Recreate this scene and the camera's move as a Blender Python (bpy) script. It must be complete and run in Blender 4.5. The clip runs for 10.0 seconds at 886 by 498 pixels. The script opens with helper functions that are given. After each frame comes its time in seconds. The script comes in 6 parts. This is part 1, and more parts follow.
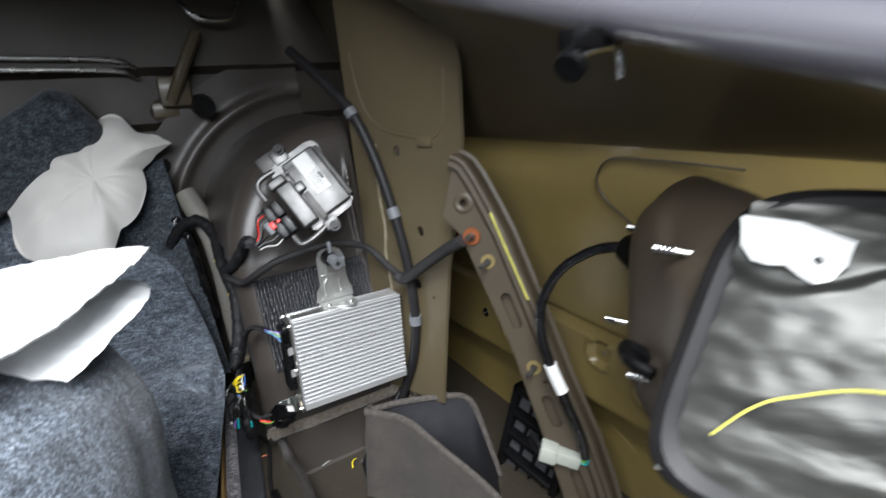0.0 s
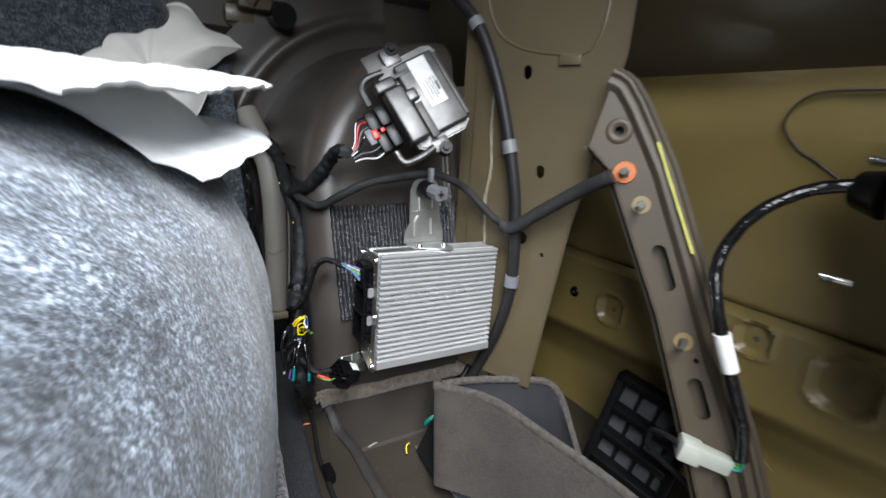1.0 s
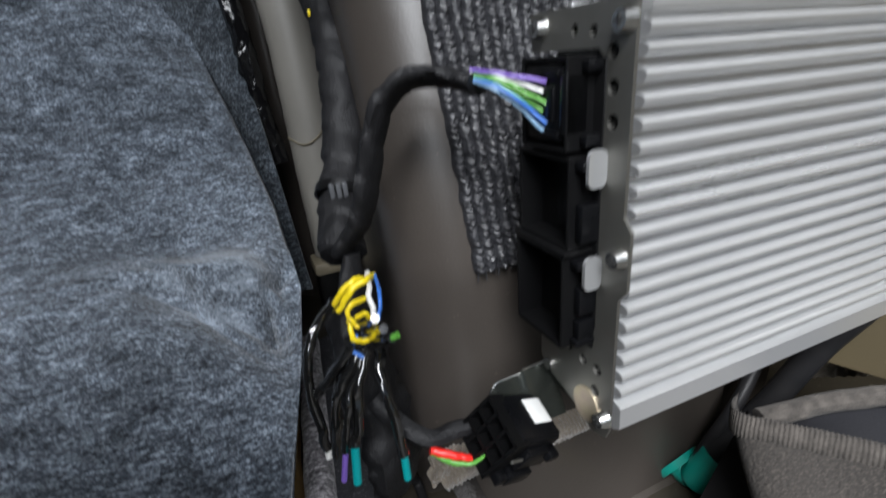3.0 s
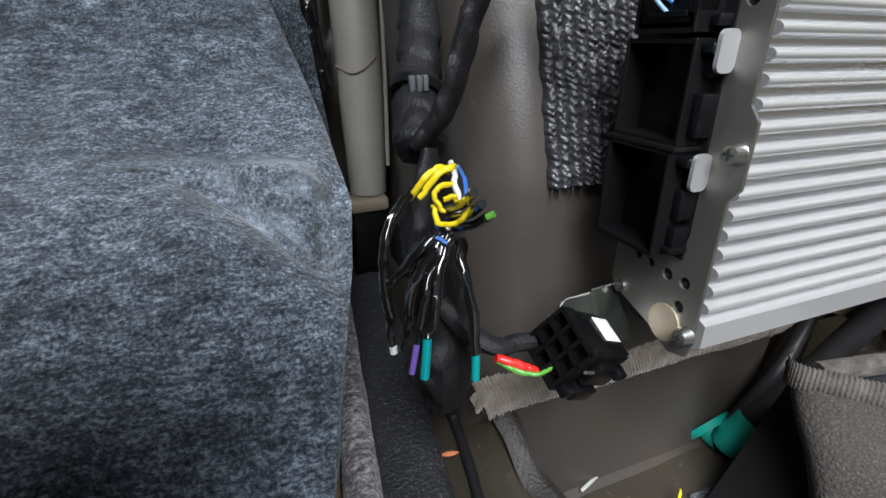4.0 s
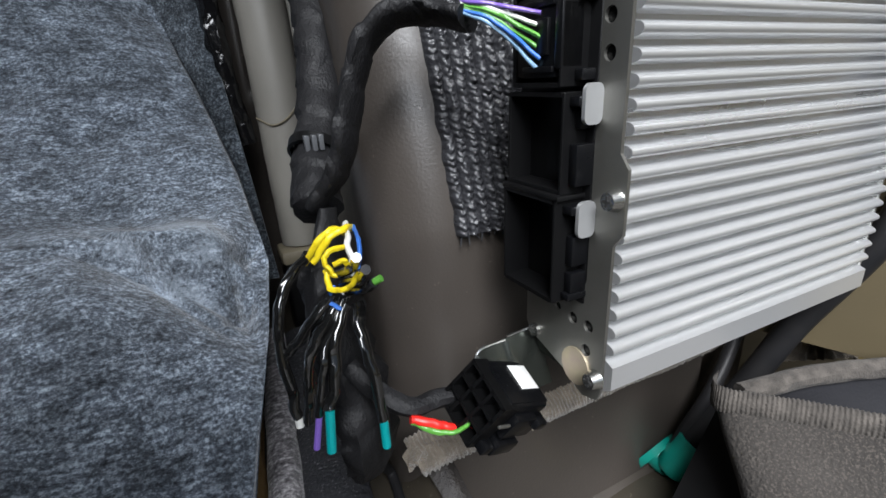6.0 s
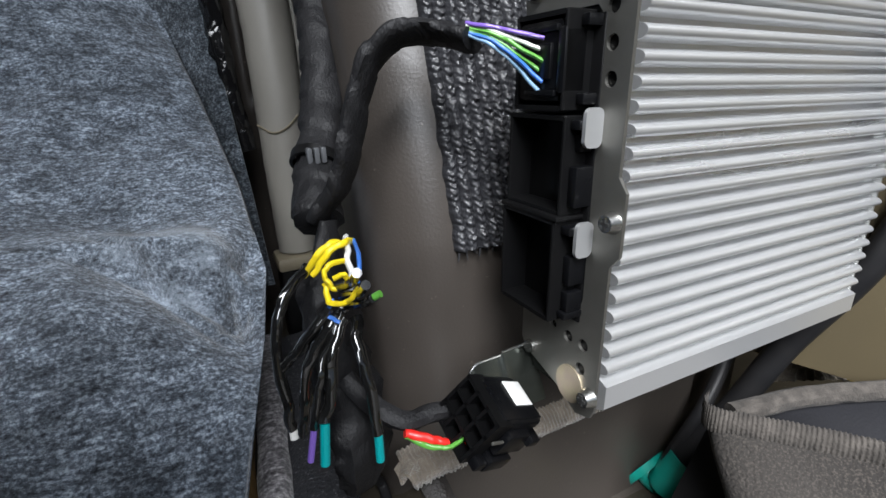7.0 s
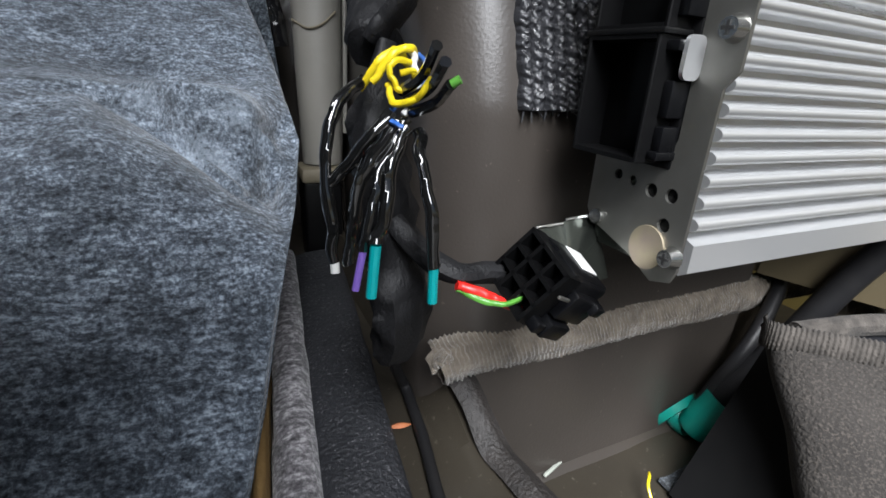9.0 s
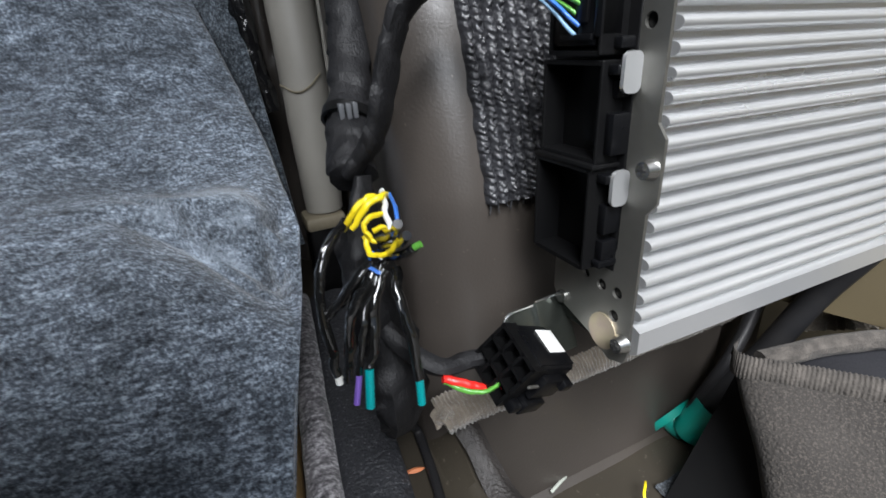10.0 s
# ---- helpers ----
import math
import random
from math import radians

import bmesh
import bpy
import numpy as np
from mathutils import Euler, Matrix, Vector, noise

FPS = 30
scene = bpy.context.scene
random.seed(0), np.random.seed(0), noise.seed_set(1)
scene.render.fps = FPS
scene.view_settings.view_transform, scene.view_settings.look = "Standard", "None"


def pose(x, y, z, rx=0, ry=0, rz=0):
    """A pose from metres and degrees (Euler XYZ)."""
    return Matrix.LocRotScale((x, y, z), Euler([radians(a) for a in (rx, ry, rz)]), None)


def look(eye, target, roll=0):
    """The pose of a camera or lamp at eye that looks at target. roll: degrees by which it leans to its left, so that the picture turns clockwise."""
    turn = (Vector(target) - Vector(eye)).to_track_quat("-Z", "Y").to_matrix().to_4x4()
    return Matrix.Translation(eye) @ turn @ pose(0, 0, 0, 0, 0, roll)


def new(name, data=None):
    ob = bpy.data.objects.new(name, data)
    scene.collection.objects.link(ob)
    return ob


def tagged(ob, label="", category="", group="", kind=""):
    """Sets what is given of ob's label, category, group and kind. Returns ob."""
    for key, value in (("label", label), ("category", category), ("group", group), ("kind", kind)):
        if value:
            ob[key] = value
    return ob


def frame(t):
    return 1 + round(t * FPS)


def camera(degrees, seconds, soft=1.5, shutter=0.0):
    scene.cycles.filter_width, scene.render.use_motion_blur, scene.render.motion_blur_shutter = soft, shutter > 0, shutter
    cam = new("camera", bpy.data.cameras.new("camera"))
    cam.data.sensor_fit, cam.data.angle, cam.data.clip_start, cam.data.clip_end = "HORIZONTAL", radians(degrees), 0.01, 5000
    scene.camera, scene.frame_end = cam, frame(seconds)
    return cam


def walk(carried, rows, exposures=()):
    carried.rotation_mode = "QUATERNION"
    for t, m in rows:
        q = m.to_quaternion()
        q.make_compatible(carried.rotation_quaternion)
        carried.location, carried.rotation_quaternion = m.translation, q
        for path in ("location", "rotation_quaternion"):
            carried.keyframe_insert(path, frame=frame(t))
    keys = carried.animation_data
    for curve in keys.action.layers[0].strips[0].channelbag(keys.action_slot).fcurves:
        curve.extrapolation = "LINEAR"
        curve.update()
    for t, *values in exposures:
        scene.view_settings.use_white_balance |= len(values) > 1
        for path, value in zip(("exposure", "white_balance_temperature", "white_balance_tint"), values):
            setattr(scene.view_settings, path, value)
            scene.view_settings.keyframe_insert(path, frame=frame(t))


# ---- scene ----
cam = camera(86.0, 10.0, shutter=0.5)
PATH = [
    (0, (-0.23, -0.734, 1.004), (0.73, 0.91, 0.392), -4.0),
    (0.5, (-0.305, -0.654, 0.909), (0.667, 1.004, 0.357), -1.5),
    (1, (-0.345, -0.553, 0.845), (0.68, 1.085, 0.332), 3.8),
    (1.5, (-0.335, -0.421, 0.817), (0.708, 1.183, 0.234), 6.5),
    (1.8, (-0.3094, -0.3468, 0.7968), (0.674, 1.282, 0.179), 4.92),
    (2, (-0.28, -0.263, 0.768), (0.662, 1.365, 0.088), 3.9),
    (2.2, (-0.2568, -0.1842, 0.7452), (0.609, 1.479, 0.05), 2.8),
    (2.3, (-0.2373, -0.1565, 0.7295), (0.585, 1.513, -0.003), 2.26),
    (2.4, (-0.2195, -0.1377, 0.7261), (0.578, 1.53, -0.038), -1.31),
    (2.5, (-0.2079, -0.132, 0.7258), (0.553, 1.549, -0.046), -3.91),
    (2.6, (-0.2143, -0.1285, 0.7413), (0.522, 1.558, -0.041), -4.4),
    (2.7, (-0.2314, -0.1273, 0.7362), (0.529, 1.555, -0.034), -3.83),
    (2.8, (-0.2313, -0.1273, 0.6933), (0.513, 1.582, -0.031), -3.92),
    (2.9, (-0.2193, -0.119, 0.6708), (0.468, 1.588, -0.113), -5.38),
    (3, (-0.215, -0.118, 0.66), (0.462, 1.59, -0.129), -5.4),
    (3.2, (-0.24, -0.11, 0.637), (0.436, 1.593, -0.165), -4.3),
    (4.3, (-0.25, -0.11, 0.62), (0.406, 1.576, -0.232), 0.0),
    (4.5, (-0.244, -0.109, 0.617), (0.426, 1.578, -0.222), 0.2),
    (5, (-0.237, -0.11, 0.633), (0.489, 1.567, -0.177), -1.2),
    (5.5, (-0.225, -0.112, 0.628), (0.542, 1.568, -0.14), -2.6),
    (6, (-0.223, -0.113, 0.631), (0.595, 1.558, -0.104), -3.2),
    (7.5, (-0.229, -0.113, 0.635), (0.623, 1.559, -0.058), -0.6),
    (8, (-0.236, -0.108, 0.614), (0.622, 1.565, -0.066), 0.0),
    (8.5, (-0.237, -0.105, 0.592), (0.601, 1.565, -0.121), 1.7),
    (9, (-0.244, -0.102, 0.572), (0.574, 1.557, -0.189), 3.1),
    (9.5, (-0.224, -0.109, 0.61), (0.537, 1.524, -0.259), -0.9),
    (10, (-0.233, -0.114, 0.633), (0.508, 1.536, -0.219), -3.5),
]
walk(cam, [(t, look(eye, target, roll)) for t, eye, target, roll in PATH], [(0, 0.80), (0.5, 1.02), (1, 0.88), (1.5, 0.62), (2, 0.66), (2.5, 0.92), (3.2, 0.78), (4.5, 1.25), (5, 1.0), (6, 1.05), (7.5, 1.05), (8, 1.05), (8.5, 1.2), (9, 1.25), (9.5, 1.3), (10, 1.15)])

# ---- world and light ----
world = bpy.data.worlds.new("sky")
scene.world = world
world.use_nodes = True
wn = world.node_tree.nodes
sky = wn.new("ShaderNodeTexSky")
sky.sky_type, sky.sun_disc = "NISHITA", False
sky.sun_elevation, sky.sun_rotation = radians(55), radians(200)
wn["Background"].inputs["Strength"].default_value = 0.016
world.node_tree.links.new(sky.outputs[0], wn["Background"].inputs["Color"])
sun = new("sun", bpy.data.lights.new("sun", "SUN"))
sun.data.energy, sun.data.angle, sun.data.color = 3.4, radians(25), (0.945, 0.967, 1.0)
sun.matrix_world = look((-0.62, -1.22, 2.5), (0.0, 0.0, 0.6))
# daylight that falls in through the open tailgate
gate = new("tailgate_daylight", bpy.data.lights.new("tailgate_daylight", "AREA"))
gate.data.shape, gate.data.size, gate.data.size_y, gate.data.energy = "RECTANGLE", 1.25, 1.5, 56.0
gate.data.color = (0.905, 0.945, 1.0)
gate.matrix_world = look((-0.72, -1.36, 1.90), (0.0, -0.05, 0.6))


# ---- materials ----
def mat(name, colour, rough=0.6, metal=0.0, second=None, scale=20.0, mix=0.5, bump=0.0, bump_scale=200.0,
        detail=6.0, coat=0.0, sheen=0.0, speck=None, speck_scale=400.0, speck_at=0.62, stretch=(1, 1, 1), rough_var=0.1,
        transmission=0.0, spec=0.5, crinkle=0.0, crinkle_scale=60.0):
    """A surface with colour patches at one scale, specks at another and fine relief."""
    m = bpy.data.materials.new(name)
    m.use_nodes = True
    n, l = m.node_tree.nodes, m.node_tree.links
    b = n["Principled BSDF"]
    b.inputs["Metallic"].default_value = metal
    b.inputs["Coat Weight"].default_value = coat
    b.inputs["Specular IOR Level"].default_value = spec
    b.inputs["Sheen Weight"].default_value = sheen
    b.inputs["Transmission Weight"].default_value = transmission
    tc = n.new("ShaderNodeTexCoord")
    mp = n.new("ShaderNodeMapping")
    mp.inputs["Scale"].default_value = stretch
    l.new(tc.outputs["Object"], mp.inputs["Vector"])
    big = n.new("ShaderNodeTexNoise")
    big.inputs["Scale"].default_value, big.inputs["Detail"].default_value = scale, detail
    l.new(mp.outputs[0], big.inputs["Vector"])
    ramp = n.new("ShaderNodeMapRange")
    ramp.inputs["From Min"].default_value, ramp.inputs["From Max"].default_value = 0.3, 0.7
    l.new(big.outputs["Fac"], ramp.inputs["Value"])
    mixn = n.new("ShaderNodeMix")
    mixn.data_type = "RGBA"
    second = second or tuple(c * 0.72 for c in colour)
    mixn.inputs["A"].default_value, mixn.inputs["B"].default_value = (*colour, 1), (*second, 1)
    scaled = n.new("ShaderNodeMath")
    scaled.operation = "MULTIPLY"
    scaled.inputs[1].default_value = mix
    l.new(ramp.outputs[0], scaled.inputs[0])
    l.new(scaled.outputs[0], mixn.inputs["Factor"])
    out = mixn.outputs["Result"]
    if speck:
        sp = n.new("ShaderNodeTexNoise")
        sp.inputs["Scale"].default_value, sp.inputs["Detail"].default_value = speck_scale, 3.0
        l.new(mp.outputs[0], sp.inputs["Vector"])
        sr = n.new("ShaderNodeMapRange")
        sr.inputs["From Min"].default_value, sr.inputs["From Max"].default_value = speck_at, speck_at + 0.1
        l.new(sp.outputs["Fac"], sr.inputs["Value"])
        m2 = n.new("ShaderNodeMix")
        m2.data_type = "RGBA"
        m2.inputs["B"].default_value = (*speck, 1)
        l.new(out, m2.inputs["A"])
        l.new(sr.outputs[0], m2.inputs["Factor"])
        out = m2.outputs["Result"]
    l.new(out, b.inputs["Base Color"])
    rr = n.new("ShaderNodeMapRange")
    rr.inputs["To Min"].default_value, rr.inputs["To Max"].default_value = max(0.02, rough - rough_var), min(1, rough + rough_var)
    l.new(big.outputs["Fac"], rr.inputs["Value"])
    l.new(rr.outputs[0], b.inputs["Roughness"])
    if bump:
        fine = n.new("ShaderNodeTexNoise")
        fine.inputs["Scale"].default_value, fine.inputs["Detail"].default_value = bump_scale, 4.0
        l.new(mp.outputs[0], fine.inputs["Vector"])
        bp = n.new("ShaderNodeBump")
        bp.inputs["Strength"].default_value, bp.inputs["Distance"].default_value = bump, 0.002
        l.new(fine.outputs["Fac"], bp.inputs["Height"])
        l.new(bp.outputs[0], b.inputs["Normal"])
        if crinkle:
            # sharp creases of stretched tape or crumpled film
            cn = n.new("ShaderNodeTexNoise")
            cn.inputs["Scale"].default_value, cn.inputs["Detail"].default_value, cn.inputs["Distortion"].default_value = crinkle_scale, 2.0, 1.2
            l.new(mp.outputs[0], cn.inputs["Vector"])
            sub = n.new("ShaderNodeMath")
            sub.operation = "SUBTRACT"
            sub.inputs[1].default_value = 0.5
            l.new(cn.outputs["Fac"], sub.inputs[0])
            ab = n.new("ShaderNodeMath")
            ab.operation = "ABSOLUTE"
            l.new(sub.outputs[0], ab.inputs[0])
            b2 = n.new("ShaderNodeBump")
            b2.inputs["Strength"].default_value, b2.inputs["Distance"].default_value = crinkle, 0.010
            l.new(ab.outputs[0], b2.inputs["Height"])
            l.new(bp.outputs[0], b2.inputs["Normal"])
            l.new(b2.outputs[0], b.inputs["Normal"])
    return m


def felt_mat(name, dark, mid, light, scale=260.0, stretch=(1, 1, 1), worn_and_lit=None):
    """Pressed fibre fleece: tangled light fibres over a dark ground."""
    m = bpy.data.materials.new(name)
    m.use_nodes = True
    n, l = m.node_tree.nodes, m.node_tree.links
    b = n["Principled BSDF"]
    b.inputs["Roughness"].default_value, b.inputs["Sheen Weight"].default_value = 0.95, 0.25
    b.inputs["Specular IOR Level"].default_value = 0.15
    tc = n.new("ShaderNodeTexCoord")
    warp = n.new("ShaderNodeTexNoise")
    warp.inputs["Scale"].default_value, warp.inputs["Detail"].default_value = scale * 0.12, 1.0
    l.new(tc.outputs["Object"], warp.inputs["Vector"])
    add = n.new("ShaderNodeMix")
    add.data_type, add.blend_type = "RGBA", "ADD"
    add.inputs["Factor"].default_value = 0.005
    l.new(tc.outputs["Object"], add.inputs["A"])
    l.new(warp.outputs["Color"], add.inputs["B"])
    heights = []
    for k, (sx, sy, sz) in enumerate(((0.26, 1, 0.70), (0.30, 1, 0.70), (0.8, 0.9, 0.8))):
        mp = n.new("ShaderNodeMapping")
        mp.inputs["Scale"].default_value = (sx * stretch[0], sy * stretch[1], sz * stretch[2])
        mp.inputs["Rotation"].default_value = ((0.2, 0.0, 0.2)[k], (0.55, -0.60, 0.30)[k], (0.75, -0.65, 0.2)[k])
        l.new(add.outputs["Result"], mp.inputs["Vector"])
        t = n.new("ShaderNodeTexNoise")
        t.inputs["Scale"].default_value, t.inputs["Detail"].default_value, t.inputs["Roughness"].default_value = scale * (1 + 0.35 * k), 5.0, 0.7
        l.new(mp.outputs[0], t.inputs["Vector"])
        heights.append(t.outputs["Fac"])
    mx = n.new("ShaderNodeMath")
    mx.operation = "MAXIMUM"
    l.new(heights[0], mx.inputs[0])
    l.new(heights[1], mx.inputs[1])
    mx2 = n.new("ShaderNodeMath")
    mx2.operation = "MULTIPLY_ADD"
    mx2.inputs[1].default_value = 0.6
    l.new(heights[2], mx2.inputs[0])
    half = n.new("ShaderNodeMath")
    half.operation = "MULTIPLY"
    half.inputs[1].default_value = 0.5
    l.new(mx.outputs[0], half.inputs[0])
    l.new(half.outputs[0], mx2.inputs[2])
    cr = n.new("ShaderNodeValToRGB")
    e = cr.color_ramp.elements
    e[0].position, e[0].color = 0.455, (*dark, 1)
    e[1].position, e[1].color = 0.69, (*light, 1)
    mid_e = e.new(0.565)
    mid_e.color = (*mid, 1)
    l.new(mx2.outputs[0], cr.inputs[0])
    patch = n.new("ShaderNodeTexNoise")
    patch.inputs["Scale"].default_value, patch.inputs["Detail"].default_value = 42.0, 5.0
    l.new(tc.outputs["Object"], patch.inputs["Vector"])
    tone = n.new("ShaderNodeMapRange")
    tone.inputs["From Min"].default_value, tone.inputs["From Max"].default_value = 0.3, 0.7
    tone.inputs["To Min"].default_value, tone.inputs["To Max"].default_value = 0.62, 1.26
    l.new(patch.outputs["Fac"], tone.inputs["Value"])
    clump = n.new("ShaderNodeTexNoise")
    clump.inputs["Scale"].default_value, clump.inputs["Detail"].default_value, clump.inputs["Roughness"].default_value = 150.0, 5.0, 0.6
    lay = n.new("ShaderNodeMapping")
    lay.inputs["Scale"].default_value, lay.inputs["Rotation"].default_value = (0.55, 1.0, 0.80), (0.1, 0.1, 0.55)
    l.new(add.outputs["Result"], lay.inputs["Vector"])
    l.new(lay.outputs[0], clump.inputs["Vector"])
    ctone = n.new("ShaderNodeMapRange")
    ctone.inputs["From Min"].default_value, ctone.inputs["From Max"].default_value = 0.3, 0.7
    ctone.inputs["To Min"].default_value, ctone.inputs["To Max"].default_value = 0.50, 1.58
    l.new(clump.outputs["Fac"], ctone.inputs["Value"])
    both = n.new("ShaderNodeMath")
    both.operation = "MULTIPLY"
    l.new(tone.outputs[0], both.inputs[0])
    l.new(ctone.outputs[0], both.inputs[1])
    tone = both
    mul = n.new("ShaderNodeVectorMath")
    mul.operation = "MULTIPLY"
    l.new(cr.outputs[0], mul.inputs[0])
    l.new(tone.outputs[0], mul.inputs[1])
    colour = mul.outputs[0]
    if worn_and_lit:
        # fibres fluffed up and whitened where the fold was bent, and the light on its crest painted in
        amount = None
        for place, turn, size, most in worn_and_lit:
            wm = n.new("ShaderNodeMapping")
            wm.vector_type = "TEXTURE"
            wm.inputs["Location"].default_value, wm.inputs["Rotation"].default_value, wm.inputs["Scale"].default_value = place, (0, 0, radians(turn)), size
            l.new(add.outputs["Result"], wm.inputs["Vector"])
            ln = n.new("ShaderNodeVectorMath")
            ln.operation = "LENGTH"
            l.new(wm.outputs[0], ln.inputs[0])
            wr = n.new("ShaderNodeMapRange")
            wr.inputs["From Min"].default_value, wr.inputs["From Max"].default_value = 1.0, 0.15
            wr.inputs["To Min"].default_value, wr.inputs["To Max"].default_value = 0.0, most
            l.new(ln.outputs["Value"], wr.inputs["Value"])
            if amount is not None:
                mm = n.new("ShaderNodeMath")
                mm.operation = "MAXIMUM"
                l.new(amount.outputs[0], mm.inputs[0])
                l.new(wr.outputs[0], mm.inputs[1])
                wr = mm
            amount = wr
        wf = n.new("ShaderNodeMath")
        wf.operation = "MULTIPLY"
        l.new(wr.outputs[0], wf.inputs[0])
        fm = n.new("ShaderNodeMapRange")
        fm.inputs["From Min"].default_value, fm.inputs["From Max"].default_value = 0.40, 0.54
        l.new(mx2.outputs[0], fm.inputs["Value"])
        l.new(fm.outputs[0], wf.inputs[1])
        wmix = n.new("ShaderNodeMix")
        wmix.data_type = "RGBA"
        wmix.inputs["B"].default_value = (*(min(0.8, c * 1.45) for c in light), 1)
        l.new(wf.outputs[0], wmix.inputs["Factor"])
        l.new(colour, wmix.inputs["A"])
        colour = wmix.outputs["Result"]
    l.new(colour, b.inputs["Base Color"])
    bp = n.new("ShaderNodeBump")
    bp.inputs["Strength"].default_value, bp.inputs["Distance"].default_value = 0.5, 0.0018
    l.new(mx2.outputs[0], bp.inputs["Height"])
    l.new(bp.outputs[0], b.inputs["Normal"])
    return m


OLIVE = mat("olive_body_paint", (0.182, 0.134, 0.041), 0.36, second=(0.112, 0.087, 0.042), scale=3.5, mix=0.95, bump=0.05, bump_scale=500, coat=0.15)
BRACEPAINT = mat("taupe_brace_paint", (0.052, 0.0415, 0.028), 0.46, second=(0.040, 0.032, 0.022), scale=8, mix=0.8, bump=0.05, bump_scale=600, spec=0.28)
TAUPE = mat("taupe_body_paint", (0.081, 0.064, 0.036), 0.40, second=(0.060, 0.048, 0.029), scale=7, mix=0.8, bump=0.05, bump_scale=600, coat=0.15,
            speck=(0.15, 0.13, 0.10), speck_scale=260, speck_at=0.72)
BROWN = mat("brown_underbody_paint", (0.046, 0.039, 0.034), 0.36, second=(0.034, 0.029, 0.025), scale=9, mix=0.9, bump=0.08, bump_scale=700,
            speck=(0.14, 0.12, 0.10), speck_scale=300, speck_at=0.70)
FLOORPAINT = mat("olive_grey_floor_paint", (0.030, 0.025, 0.018), 0.42, second=(0.021, 0.0175, 0.013), scale=12, mix=0.9, bump=0.08, bump_scale=500, speck=(0.085, 0.076, 0.058), speck_scale=240, speck_at=0.66)
BACKPAINT = mat("dark_olive_inner_paint", (0.032, 0.0255, 0.0185), 0.50, second=(0.022, 0.0178, 0.0135), scale=9, mix=0.9, bump=0.06, bump_scale=600)
POCKETPAINT = mat("olive_brown_pocket_paint", (0.080, 0.062, 0.042), 0.45, second=(0.062, 0.048, 0.035), scale=8, mix=0.9, bump=0.08, bump_scale=500, speck=(0.12, 0.10, 0.075), speck_scale=260, speck_at=0.72)
# the pillar's taupe paint, darkened for the shade in the well
WELL_SHADED = mat("taupe_well_shaded", (0.029, 0.023, 0.018), 0.45, second=(0.021, 0.017, 0.014), scale=9, mix=0.9, bump=0.06, bump_scale=500)
RUBBER = mat("black_rubber", (0.011, 0.0105, 0.011), 0.55, second=(0.018, 0.017, 0.017), scale=30, spec=0.3, bump=0.1, bump_scale=300)
DARKPAINT = mat("dark_metallic_paint", (0.095, 0.092, 0.105), 0.30, second=(0.11, 0.105, 0.115), scale=5, coat=0.6)
SEALER = mat("seam_sealer", (0.17, 0.145, 0.10), 0.6, scale=60, bump=0.2, bump_scale=300)
ALU = mat("cast_aluminium", (0.735, 0.74, 0.745), 0.30, 0.83, second=(0.65, 0.655, 0.66), scale=14, mix=0.7, bump=0.03, bump_scale=900, stretch=(0.15, 1, 1))
ZINC = mat("zinc_plated_steel", (0.66, 0.665, 0.65), 0.34, 0.92, second=(0.40, 0.405, 0.385), scale=34, mix=0.9, bump=0.03, bump_scale=600)
ALUCAST = mat("die_cast_alloy", (0.145, 0.143, 0.140), 0.42, 0.85, second=(0.075, 0.074, 0.072), scale=30, mix=0.9, bump=0.15, bump_scale=500)
CASTDARK = mat("dull_and_shaded_casting", (0.075, 0.073, 0.070), 0.5, 0.7, second=(0.05, 0.049, 0.047), scale=30, mix=0.9, bump=0.1, bump_scale=500)
ENDPLATE = mat("dull_zinc_plate", (0.30, 0.295, 0.275), 0.42, 0.92, second=(0.20, 0.195, 0.175), scale=26, mix=0.9, bump=0.04, bump_scale=500)
DULLSTEEL = mat("dull_threaded_steel", (0.12, 0.117, 0.108), 0.42, 0.9, second=(0.07, 0.068, 0.063), scale=80, mix=0.9)
YZINC = mat("yellow_passivated_zinc", (0.56, 0.50, 0.33), 0.45, 0.85, second=(0.46, 0.36, 0.33), scale=70, mix=0.9)
STEEL = mat("bright_steel", (0.62, 0.62, 0.60), 0.25, 1.0, scale=40)
DARKZINC = mat("black_passivated_steel", (0.05, 0.055, 0.048), 0.25, 0.85, second=(0.03, 0.032, 0.03), scale=40, bump=0.05, bump_scale=300)
COPPER = mat("copper_lug", (0.30, 0.095, 0.036), 0.42, 0.7, second=(0.17, 0.055, 0.024), scale=60)
PLASTIC = mat("black_plastic", (0.0030, 0.0030, 0.0033), 0.34, second=(0.005, 0.005, 0.005), spec=0.18, scale=40, bump=0.04, bump_scale=800)
SOCKET = mat("satin_black_plastic", (0.0022, 0.0023, 0.0028), 0.30, second=(0.0034, 0.0035, 0.0042), spec=0.25, scale=40, bump=0.05, bump_scale=700)
GREYPLASTIC = mat("grey_plastic", (0.11, 0.115, 0.125), 0.45, scale=40)
WHITEPLASTIC = mat("milky_white_plastic", (0.30, 0.315, 0.275), 0.45, second=(0.22, 0.23, 0.205), scale=60)
GREYTIE = mat("grey_nylon", (0.085, 0.088, 0.094), 0.22, scale=40)
TAPE = mat("cloth_harness_tape", (0.0070, 0.0070, 0.0080), 0.58, second=(0.0115, 0.0112, 0.012), scale=30, spec=0.30, bump=0.35, bump_scale=900, crinkle=0.45, crinkle_scale=24, stretch=(1, 1, 0.6))
BRAID = mat("braided_black_sleeve", (0.016, 0.016, 0.017), 0.6, second=(0.022, 0.021, 0.020), spec=0.2, scale=160, bump=0.6, bump_scale=900)
